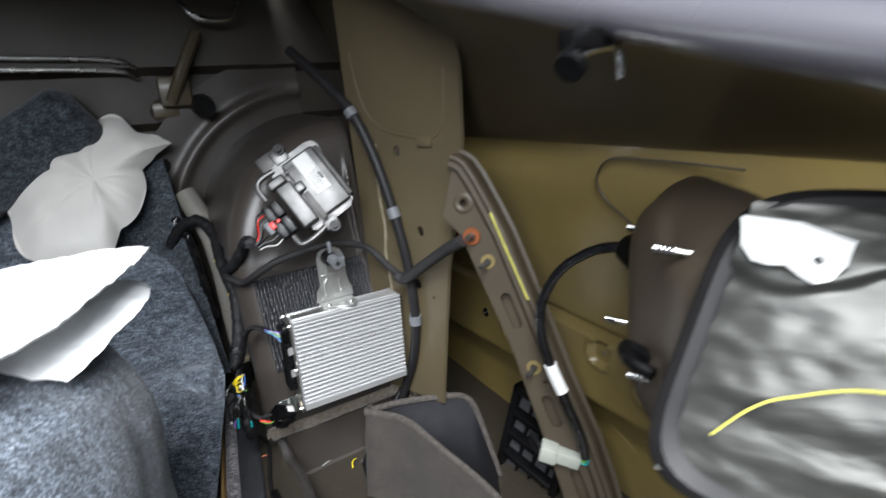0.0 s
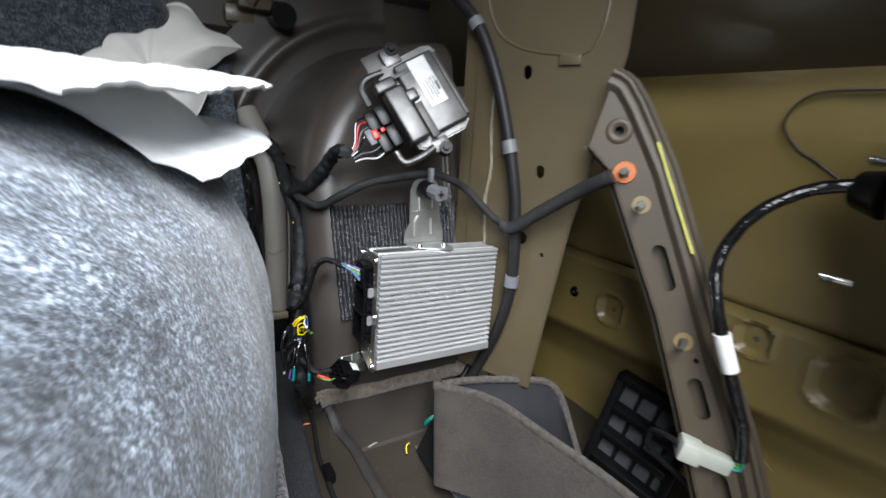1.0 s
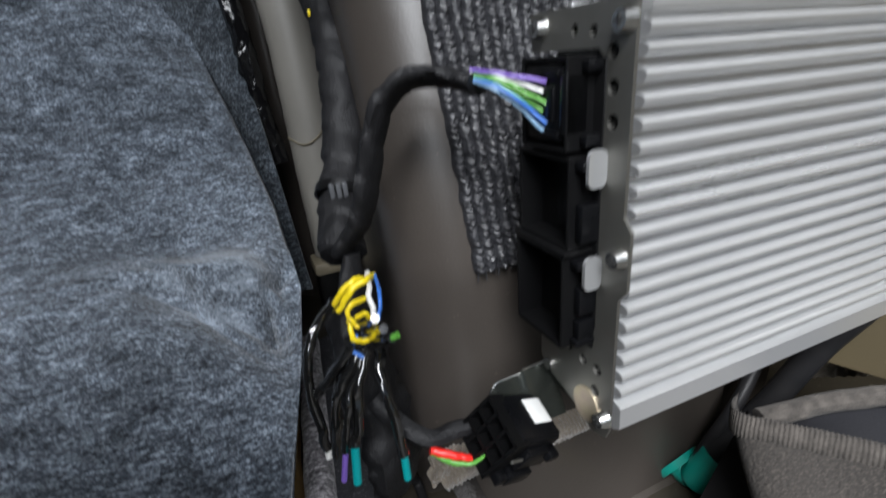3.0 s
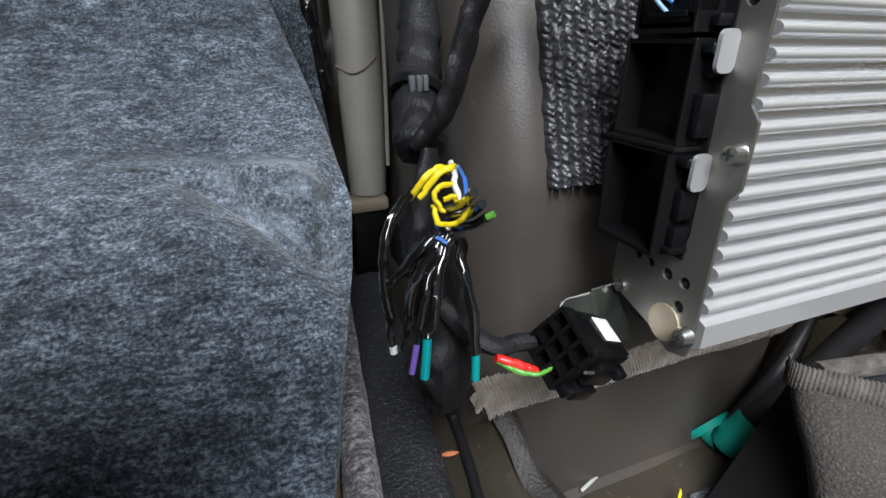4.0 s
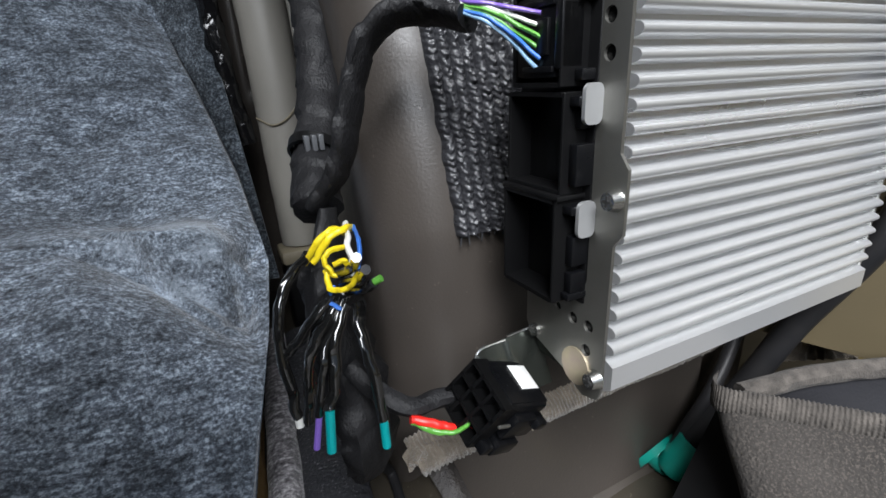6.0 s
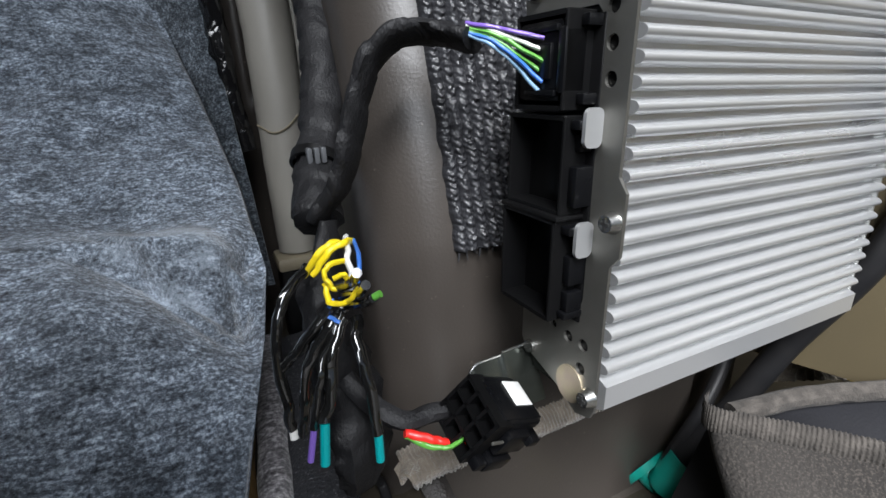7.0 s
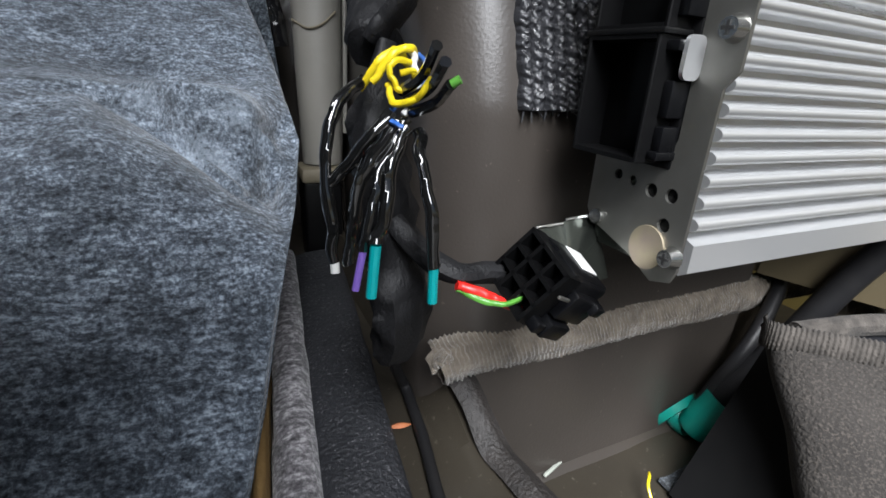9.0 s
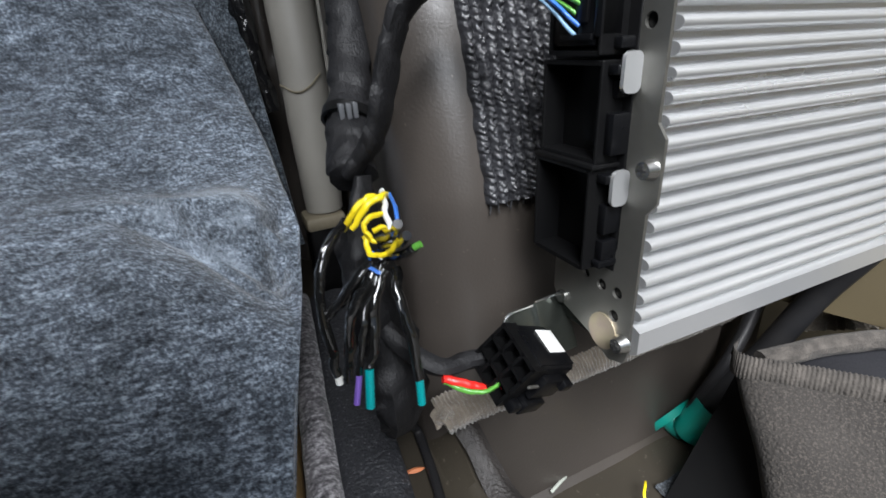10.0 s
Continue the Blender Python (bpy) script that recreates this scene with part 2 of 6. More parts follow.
SHEATH = mat("black_cable_sheath", (0.010, 0.010, 0.011), 0.45, second=(0.017, 0.016, 0.016), spec=0.22, scale=60, bump=0.06, bump_scale=300)
GLOSSTAPE = mat("glossy_black_tape", (0.005, 0.005, 0.0055), 0.16, scale=60, bump=0.3, bump_scale=90, crinkle=0.3, crinkle_scale=45)
FOAM = mat("woven_anti_rattle_foam", (0.016, 0.016, 0.018), 0.30, second=(0.042, 0.043, 0.048), scale=300, bump=0.35, bump_scale=700)
BLACKFOAM = mat("closed_cell_black_foam", (0.020, 0.021, 0.025), 0.55, second=(0.035, 0.036, 0.04), scale=200, bump=0.9, bump_scale=420,
                speck=(0.15, 0.15, 0.16), speck_scale=520, speck_at=0.60)
BITUMEN = mat("brown_black_bitumen", (0.026, 0.022, 0.020), 0.6, second=(0.014, 0.012, 0.011), scale=120, mix=1.0, bump=0.6, bump_scale=500)
VELOUR = mat("taupe_velour", (0.019, 0.0158, 0.0132), 0.95, second=(0.012, 0.0100, 0.0084), scale=26, mix=0.9, bump=0.8, bump_scale=500, sheen=0.03,
             speck=(0.036, 0.030, 0.025), speck_scale=900, speck_at=0.52)
PILE = mat("tan_pile_binding", (0.19, 0.158, 0.122), 0.9, second=(0.095, 0.078, 0.060), scale=120, mix=1.0, bump=0.6, bump_scale=600, sheen=0.3)
PAPER = mat("white_foam_paper", (0.80, 0.815, 0.82), 0.75, second=(0.72, 0.735, 0.74), scale=22, mix=0.8, bump=0.35, bump_scale=90)
BAGPAPER = mat("off_white_wrapping_paper", (0.74, 0.72, 0.68), 0.8, second=(0.64, 0.62, 0.59), scale=14, mix=0.7, bump=0.12, bump_scale=260)
LABEL = mat("white_label", (0.60, 0.60, 0.585), 0.5, scale=50)
# print black, also painted in for the shade inside openings
INK_AND_SHADE = mat("ink_and_shade_black", (0.02, 0.02, 0.02), 0.6, scale=50)
TEAL = mat("teal_rubber_grommet", (0.0, 0.20, 0.155), 0.42, second=(0.0, 0.15, 0.12), scale=50)
FELT = felt_mat("blue_grey_felt", (0.018, 0.0215, 0.028), (0.083, 0.099, 0.122), (0.30, 0.345, 0.40), 360, worn_and_lit=(((-0.258, 0.186, 0.528), -24, (0.075, 0.034, 0.045), 0.08), ((-0.236, 0.192, 0.540), -35, (0.036, 0.016, 0.030), 0.42), ((-0.229, 0.176, 0.540), -24, (0.017, 0.010, 0.012), 0.30), ((-0.262, 0.192, 0.543), -22, (0.040, 0.007, 0.012), 0.35), ((-0.258, 0.178, 0.508), -25, (0.050, 0.006, 0.032), 0.5)))
FELTDARK = felt_mat("dark_grey_felt", (0.008, 0.010, 0.0125), (0.033, 0.040, 0.049), (0.14, 0.16, 0.18), 420)
ROUGHFELT = felt_mat("recycled_fibre_felt", (0.05, 0.045, 0.05), (0.17, 0.16, 0.17), (0.48, 0.46, 0.47), 220)
FOIL = mat("shiny_grey_film", (0.088, 0.088, 0.081), 0.38, 0.75, second=(0.045, 0.045, 0.042), scale=7, mix=0.9, bump=0.08, bump_scale=90, crinkle=0.12, crinkle_scale=11, stretch=(1, 2.6, 1))
YELLOW = mat("yellow_paint_mark", (0.42, 0.40, 0.07), 0.7, second=(0.26, 0.24, 0.07), scale=260, mix=0.8)
RUST = mat("rusty_flake", (0.42, 0.13, 0.045), 0.7, second=(0.25, 0.09, 0.04), scale=200)
CARDBOARD = mat("brown_fibreboard", (0.36, 0.22, 0.08), 0.85, second=(0.24, 0.14, 0.05), scale=150, bump=0.4, bump_scale=400)


def wire_mat(name, c, rough=0.35):
    return mat(name, c, rough, scale=60, mix=0.3)


W_YELLOW, W_BLUE, W_WHITE = wire_mat("yellow_wire", (0.74, 0.57, 0.014)), wire_mat("blue_wire", (0.03, 0.12, 0.42)), wire_mat("white_wire", (0.58, 0.58, 0.56))
W_RED, W_GREEN, W_VIOLET = wire_mat("red_wire", (0.65, 0.02, 0.015)), wire_mat("green_wire", (0.085, 0.27, 0.040)), wire_mat("violet_wire", (0.15, 0.085, 0.36))
W_TEAL, W_BLACK = wire_mat("teal_wire", (0.0, 0.27, 0.28)), mat("glossy_black_wire", (0.006, 0.006, 0.006), 0.14, scale=60, mix=0.3, coat=1.0, spec=0.8, rough_var=0.05)


# ---- building helpers ----
def part(name, bm, material, parent=None, label="", smooth=0.6, recalc=True):
    """Links a bmesh as one mesh object, under a thing or a part where one is given."""
    if recalc:
        bmesh.ops.recalc_face_normals(bm, faces=bm.faces)
    me = bpy.data.meshes.new(name)
    bm.to_mesh(me)
    bm.free()
    me.materials.append(material)
    if smooth:
        me.shade_smooth()
        me.set_sharp_from_angle(angle=smooth)
    ob = new(name, me)
    if parent is not None:
        ob.parent = parent
    if label:
        ob["label"] = label
    return ob


def empty(name, m=None):
    ob = new(name)
    ob.empty_display_size = 0.02
    if m is not None:
        ob.matrix_world = m
    return ob


def frame_at(p, n, up=(0, 0, 1)):
    """A matrix whose z axis is the normal n, with x to the right and y up as seen from the front."""
    n = Vector(n).normalized()
    r = Vector(up).cross(n).normalized()
    u = n.cross(r)
    m = Matrix((r, u, n)).transposed().to_4x4()
    m.translation = Vector(p)
    return m


def add_box(bm, c, s, m=None, bevel=0.0, seg=2):
    r = bmesh.ops.create_cube(bm, size=1.0)
    vs = r["verts"]
    bmesh.ops.scale(bm, vec=s, verts=vs)
    if bevel:
        es = list({e for v in vs for e in v.link_edges})
        r = bmesh.ops.bevel(bm, geom=es, offset=bevel, segments=seg, affect="EDGES", profile=0.5)
        vs = list({v for f in r["faces"] for v in f.verts} | {v for v in vs if v.is_valid})
    bmesh.ops.translate(bm, vec=c, verts=vs)
    if m is not None:
        bmesh.ops.transform(bm, matrix=m, verts=vs)
    return vs


def box(c, s, m=None, bevel=0.0, seg=2):
    bm = bmesh.new()
    add_box(bm, c, s, m, bevel, seg)
    return bm


def add_rod(bm, a, b, r1, r2=None, seg=14):
    a, b = Vector(a), Vector(b)
    d = b - a
    m = Matrix.Translation((a + b) / 2) @ d.to_track_quat("Z", "Y").to_matrix().to_4x4()
    return bmesh.ops.create_cone(bm, cap_ends=True, segments=seg, radius1=r1, radius2=r1 if r2 is None else r2, depth=d.length, matrix=m)["verts"]


def rod(a, b, r1, r2=None, seg=14):
    bm = bmesh.new()
    add_rod(bm, a, b, r1, r2, seg)
    return bm


def spline(pts, steps=8):
    """A smooth line through the points."""
    p = [Vector(q) for q in pts]
    p = [p[0] * 2 - p[1]] + p + [p[-1] * 2 - p[-2]]
    out = []
    for i in range(1, len(p) - 2):
        for k in range(steps):
            t = k / steps
            a, b, c, d = p[i - 1], p[i], p[i + 1], p[i + 2]
            out.append(0.5 * ((2 * b) + (c - a) * t + (2 * a - 5 * b + 4 * c - d) * t * t + (3 * b - a - 3 * c + d) * t ** 3))
    out.append(p[-2])
    return out


def add_tube(bm, pts, r, seg=10, steps=8, wobble=0.0, flat=1.0, seed=0.0, taper=None, wrap=0.0):
    """A round cable along a smooth line; wobble makes the wrapping uneven."""
    line = spline(pts, steps)
    n = len(line)
    rings, side, run = [], None, 0.0
    for i, q in enumerate(line):
        d = (line[min(i + 1, n - 1)] - line[max(i - 1, 0)]).normalized()
        if side is None:
            side = d.orthogonal().normalized()
        side = (side - d * side.dot(d)).normalized()
        up = d.cross(side)
        rr = r * (taper(i / (n - 1)) if taper else 1.0)
        run += (q - line[max(i - 1, 0)]).length
        ring = []
        for k in range(seg):
            a = 2 * math.pi * k / seg
            w = 1 + wobble * noise.noise(Vector((q.x * 90 + seed, q.y * 90 + 3 * math.cos(a), q.z * 90 + 3 * math.sin(a))))
            w += wrap * ((run / (r * 1.7) + k / seg) % 1.0 - 0.5)
            ring.append(bm.verts.new(q + (side * math.cos(a) + up * math.sin(a) * flat) * rr * w))
        rings.append(ring)
    for a, b in zip(rings, rings[1:]):
        for k in range(seg):
            bm.faces.new((a[k], a[(k + 1) % seg], b[(k + 1) % seg], b[k]))
    bm.faces.new(rings[0][::-1])
    bm.faces.new(rings[-1])


def tube(pts, r, seg=10, steps=8, wobble=0.0, flat=1.0, seed=0.0, taper=None, wrap=0.0):
    bm = bmesh.new()
    add_tube(bm, pts, r, seg, steps, wobble, flat, seed, taper, wrap)
    return bm


def sheet(fn, nu, nv, thick=0.0, closed_u=False):
    """A surface from fn(u, v) with u and v from 0 to 1, thickened along its normals."""
    bm = bmesh.new()
    g = [[bm.verts.new(fn(i / nu, j / nv)) for j in range(nv + 1)] for i in range(nu + (0 if closed_u else 1))]
    for i in range(nu):
        for j in range(nv):
            a, b = g[i], g[(i + 1) % len(g)]
            bm.faces.new((a[j], b[j], b[j + 1], a[j + 1]))
    if thick:
        bmesh.ops.recalc_face_normals(bm, faces=bm.faces)
        bmesh.ops.solidify(bm, geom=list(bm.faces), thickness=thick)
    return bm


def loop_pts(kind, cx, cy, a, b=0.0, ang=0.0, n=20):
    """A round hole of radius a, or a slot of half length a and half width b turned by ang degrees."""
    out = []
    for k in range(n):
        t = 2 * math.pi * k / n
        if kind == "round":
            x, y = a * math.cos(t), a * math.sin(t)
        else:
            x, y = b * math.cos(t), b * math.sin(t) + (a - b) * (1 if math.sin(t) >= 0 else -1)
        c, s = math.cos(radians(ang)), math.sin(radians(ang))
        out.append((cx + x * c - y * s, cy + x * s + y * c))
    return out


def plate(outline, holes=(), thick=0.0015):
    """A flat plate with holes right through it, its front at z = 0 of its own frame."""
    bm = bmesh.new()
    edges = []
    for ring in (outline, *holes):
        vs = [bm.verts.new((x, y, 0)) for x, y in ring]
        edges += [bm.edges.new((vs[i], vs[(i + 1) % len(vs)])) for i in range(len(vs))]
    bmesh.ops.triangle_fill(bm, use_beauty=True, use_dissolve=False, edges=edges)
    r = bmesh.ops.extrude_face_region(bm, geom=list(bm.faces))
    bmesh.ops.translate(bm, vec=(0, 0, -thick), verts=[v for v in r["geom"] if isinstance(v, bmesh.types.BMVert)])
    return bm


def round_rect(x0, y0, x1, y1, r, n=5):
    out = []
    for cx, cy, a0 in ((x1 - r, y1 - r, 0), (x0 + r, y1 - r, 90), (x0 + r, y0 + r, 180), (x1 - r, y0 + r, 270)):
        for k in range(n + 1):
            a = radians(a0 + 90 * k / n)
            out.append((cx + r * math.cos(a), cy + r * math.sin(a)))
    return out


def smoothstep(a, b, x):
    t = min(1.0, max(0.0, (x - a) / (b - a)))
    return t * t * (3 - 2 * t)


def wob(x, y, z=0.0, s=1.0):
    return noise.noise(Vector((x * s, y * s, z * s)))


# ---- the body shell ----
def arch_y(x, z):
    """Depth of the wheel housing's inner face: a rounded dome with a flange behind it."""
    y = 0.084 + 0.22 * max(0.0, z - 0.55)
    r = math.hypot(x - 0.10, max(0.0, z - 0.72)) if x < 0.10 else max(0.0, z - 0.72)
    d = r - 0.215
    if d > 0:
        y += 0.04 - math.sqrt(max(0.0, 0.04 ** 2 - min(d, 0.039) ** 2))
    if d > 0.039:
        y += min(d - 0.039, 0.012) * 24.0 + max(0.0, d - 0.051) * 0.9
    return min(y, 0.46)


def house_fn(u, v):
    # rings round the wheel's centre above, straight uprights below
    r = 0.40 - 0.396 * (u + 0.10 * math.sin(2 * math.pi * u) / math.pi)
    run = v * 1.05
    if run < 0.42:
        x, z = 0.10 - r, 0.30 + run
    else:
        a = (run - 0.42) / 0.63 * math.pi / 2
        x, z = 0.10 - r * math.cos(a), 0.72 + r * math.sin(a)
    y = arch_y(x, z)
    back = max(0.0, y - arch_y(-0.154, min(z, 0.72)))
    r = math.hypot(x - 0.10, max(0.0, z - 0.72))
    # below the arch the flank runs back under its own rim
    if x < -0.154:
        x += 0.17 * min(back, 0.30) * smoothstep(0.82, 0.70, z)
    # a broad pressed bead on the flange, following the wheel's curve
    y -= 0.010 * math.exp(-((r - 0.318) / 0.013) ** 2)
    # soft pressed step above the amplifier and an upright rib at the corner
    y -= 0.006 * math.exp(-((z - 0.742 - 0.08 * (x + 0.05)) / 0.014) ** 2) * smoothstep(-0.13, -0.07, x) * smoothstep(0.07, 0.0, x)
    y -= 0.006 * math.exp(-((x - 0.086 - 0.006 * math.sin(z * 14)) / 0.0045) ** 2) * smoothstep(0.5, 0.6, z) * smoothstep(0.92, 0.85, z)
    y += 0.0012 * wob(x, z, 0, 12)
    return (x, y, z)


wheel_housing = tagged(part("wall_wheel_housing", sheet(house_fn, 130, 190, 0.002), BROWN), "brown painted steel inner wheel housing with pressed flanges", "body panel", kind="structure")

# pillar panel, which meets the wheel housing at the rib
PB = frame_at((0.096, 0.072, 0.783), (-0.924, -0.382, -0.019))
pillar_outline = [(-0.03, 0.40), (-0.03, -0.345), (0.132, -0.345), (0.134, -0.32), (0.150, -0.20), (0.168, -0.069), (0.196, 0.066), (0.213, 0.160), (0.215, 0.26), (0.19, 0.40)]
pillar_holes = [loop_pts("slot", 0.078, 0.138, 0.0095, 0.007), loop_pts("slot", 0.113, 0.002, 0.0095, 0.007), loop_pts("round", 0.093, -0.1, 0.0105),
                loop_pts("round", 0.13, -0.12, 0.0035)]
pillar = tagged(part("wall_pillar", plate(pillar_outline, pillar_holes), TAUPE), "taupe painted steel pillar panel with punched holes", "body panel", kind="structure")
pillar.matrix_world = PB
# the doubled lower sheet of the pillar, with its curved upper edge
step_edge = [(-0.006, 0.30), (0.002, 0.25), (0.010, 0.222), (0.020, 0.202), (0.034, 0.186), (0.058, 0.173), (0.088, 0.165), (0.130, 0.160), (0.157, 0.161), (0.170, 0.170), (0.179, 0.192), (0.183, 0.228), (0.186, 0.26)]
doubler = part("doubler", plate([(-0.006, -0.345), (0.131, -0.345), (0.132, -0.32), (0.148, -0.20), (0.166, -0.069), (0.194, 0.066), (0.211, 0.160), (0.213, 0.26)] + step_edge[::-1], pillar_holes, 0.0016), TAUPE, pillar)
doubler.location = (0, 0, 0.0032)
rim = part("pressed_edge", tube([(x, y, 0.0026) for x, y in step_edge], 0.0022, 8, 6), TAUPE, pillar)
tab = part("tab", box((0.141, 0.153, 0.006), (0.030, 0.013, 0.0045), bevel=0.0015), TAUPE, pillar)
bead = part("sealer_line", tube([(0.028 + 0.003 * math.sin(k * 2.3), -0.30 + 0.05 * k, 0.0034) for k in range(10)], 0.0024, 8, 8, 0.9), SEALER, pillar, "ragged seam sealer line")


def skin_fn(u, v):
    y, z = 0.30 - u * 1.15, -0.05 + v * 1.05
    x = 0.325 + 0.05 * smoothstep(-0.35, -0.8, y)
    x += 0.010 * math.exp(-((z - 0.630) / 0.005) ** 2)
    x -= 0.018 * smoothstep(0.628, 0.622, z) * smoothstep(0.46, 0.50, z + 0.05 * y)
    x += 0.035 * smoothstep(0.50, 0.40, z + 0.05 * y)
    x -= 0.045 * smoothstep(0.86, 1.0, z) ** 2
    x += 0.002 * wob(y, z, 3, 9)
    # pressed pads
    for cy, cz, s in ((-0.063, 0.556, 0.024), (-0.385, 0.584, 0.032), (-0.286, 0.600, 0.022)):
        d = ((abs(y - cy) / s) ** 2.8 + (abs(z - cz) / s) ** 2.8) ** (1 / 2.8)
        x += 0.008 * smoothstep(1.05, 0.78, d) - 0.003 * math.exp(-((d - 1.14) / 0.10) ** 2)
    return (x, y, z)


skin = tagged(part("wall_outer_skin", sheet(skin_fn, 230, 340, 0.002), OLIVE), "olive painted inner side of the outer quarter panel", "body panel", kind="structure")
bead = part("seam_bead", tube([(0.318, -0.46, 0.905), (0.316, -0.418, 0.907), (0.316, -0.35, 0.908), (0.316, -0.279, 0.904), (0.318, -0.255, 0.871), (0.320, -0.275, 0.842), (0.321, -0.296, 0.829), (0.322, -0.325, 0.810), (0.324, -0.36, 0.79)], 0.0016, 8, 8, 0.2), BACKPAINT, skin)

for y, z in ((-0.063, 0.556), (-0.385, 0.584), (-0.286, 0.600)):
    at = Vector(skin_fn((0.30 - y) / 1.15, (z + 0.05) / 1.05))
    part("rivet", rod(at, at + Vector((-0.003, 0, 0)), 0.0048, 0.0030, 14), ENDPLATE, skin, "bright rivet head")
at = Vector(skin_fn((0.30 - 0.020) / 1.15, (0.560 + 0.05) / 1.05))
part("plug", rod(at, at + Vector((-0.004, 0, 0)), 0.0115, 0.0085, 18), PLASTIC, skin, "black plug")
part("plug_pin", rod(at + Vector((-0.003, 0, 0)), at + Vector((-0.006, 0, 0)), 0.003, 0.002, 10), ENDPLATE, skin, "bright pin in the plug")
for line in (((-0.215, 0.470), (-0.270, 0.440), (-0.330, 0.405), (-0.400, 0.360)), ((-0.285, 0.395), (-0.330, 0.365), (-0.380, 0.325))):
    part("press_line", tube([Vector(skin_fn((0.30 - y) / 1.15, (z + 0.05) / 1.05)) for y, z in line], 0.0022, 8, 6), OLIVE, skin, "pressed crease")


def header_fn(u, v):
    """The body edge above the opening, bent inwards up to the gutter."""
    y = 0.50 - u * 1.45
    zt = 1.045 + 0.27 * (y + 0.48)
    x = 0.285 - 0.20 * v
    z = 0.93 + (zt - 0.93) * math.sin(v * math.pi * 0.5) ** 1.3
    return (x, y, z)


header = tagged(part("wall_header", sheet(header_fn, 60, 24, 0.003), TAUPE), "dark brown painted header panel above the side opening", "body panel", kind="structure")
gutter = tagged(part("trim_gutter", tube([(0.085, 0.5, 1.32), (0.082, -0.1, 1.158), (0.080, -0.35, 1.090), (0.080, -0.6, 1.022), (0.085, -0.95, 0.935)], 0.020, 16), DARKPAINT),
                "glossy dark rolled edge of the tailgate opening", "body panel", kind="structure")


def back_fn(u, v):
    x, z = -0.75 + u * 1.2, 0.1 + v * 1.25
    y = 0.47 + 0.012 * smoothstep(0.985, 0.975, z) - 0.02 * smoothstep(1.09, 1.10, z) + 0.002 * wob(x, z, 1, 10)
    return (x, y, z)


back_wall = tagged(part("wall_back", sheet(back_fn, 60, 80, 0.003), BACKPAINT), "brown painted inner body panel behind the wheel housing", "body panel", kind="structure")
slot = part("slot_rim", tube([Vector((-0.150 + a, 0.4635, 1.012 + b)) for a, b in loop_pts("slot", 0.0, 0.0, 0.060, 0.023, 90, 24)] + [(-0.150 - 0.037, 0.4635, 1.035)], 0.0022, 8, 3), BACKPAINT, back_wall, "pressed rim of the oblong opening")
# no hole is cut: a black plate paints in its shaded depth
part("slot_shade", plate([(x, y) for x, y in loop_pts("slot", 0.0, 0.0, 0.059, 0.0225, 90, 32)], (), 0.002), INK_AND_SHADE, back_wall, "black plate standing in for the shaded oblong opening").matrix_world = frame_at((-0.150, 0.4630, 1.012), (0, -1, 0))
part("slot_insert", box((-0.183, 0.4600, 1.014), (0.050, 0.006, 0.032), bevel=0.004), TAUPE, back_wall, "painted insert half filling the opening")
# unseen board, added to keep daylight off the upper interior
shade_board = tagged(part("ceiling", box((-0.45, 0.140, 1.27), (1.0, 0.90, 0.02), bevel=0.004), DARKPAINT), "unseen dark board added overhead to shade the interior", "ceiling", kind="structure")
# out of view, added so that no light enters from the left
left_screen = tagged(part("wall_left_unseen", box((-0.95, 0.0, 0.7), (0.02, 1.6, 1.4), bevel=0.004), FELTDARK), "unseen dark felt wall added to close off light from the left", "wall", kind="structure")


def floor_fn(u, v):
    x, y = -0.95 + u * 1.4, -1.3 + v * 1.9
    z = 0.31 + 0.07 * smoothstep(-0.118, -0.128, x + 0.13 * (min(0.083, max(0.0, y)) - 0.02) )
    z += 0.020 * smoothstep(0.05, 0.088, y) * smoothstep(-0.120, -0.130, x) * smoothstep(-0.152, -0.144, x)
    z += 0.0015 * wob(x, y, 0, 14)
    return (x, y, z)


floor = tagged(part("floor", sheet(floor_fn, 220, 60, 0.003), FLOORPAINT), "brown painted steel boot floor with a raised sill", "floor", kind="structure")


def well_fn(u, v):
    x, z = -0.135 + u * 0.30, 0.295 + v * 0.13
    y = 0.092 + 0.004 * smoothstep(0.345, 0.335, z) - 0.03 * smoothstep(0.32, 0.30, z) + 0.001 * wob(x, z, 5, 20)
    return (x, y, z)


well = tagged(part("wall_floor_well", sheet(well_fn, 40, 30, 0.002), WELL_SHADED), "taupe painted upright of the floor well", "body panel", kind="structure")

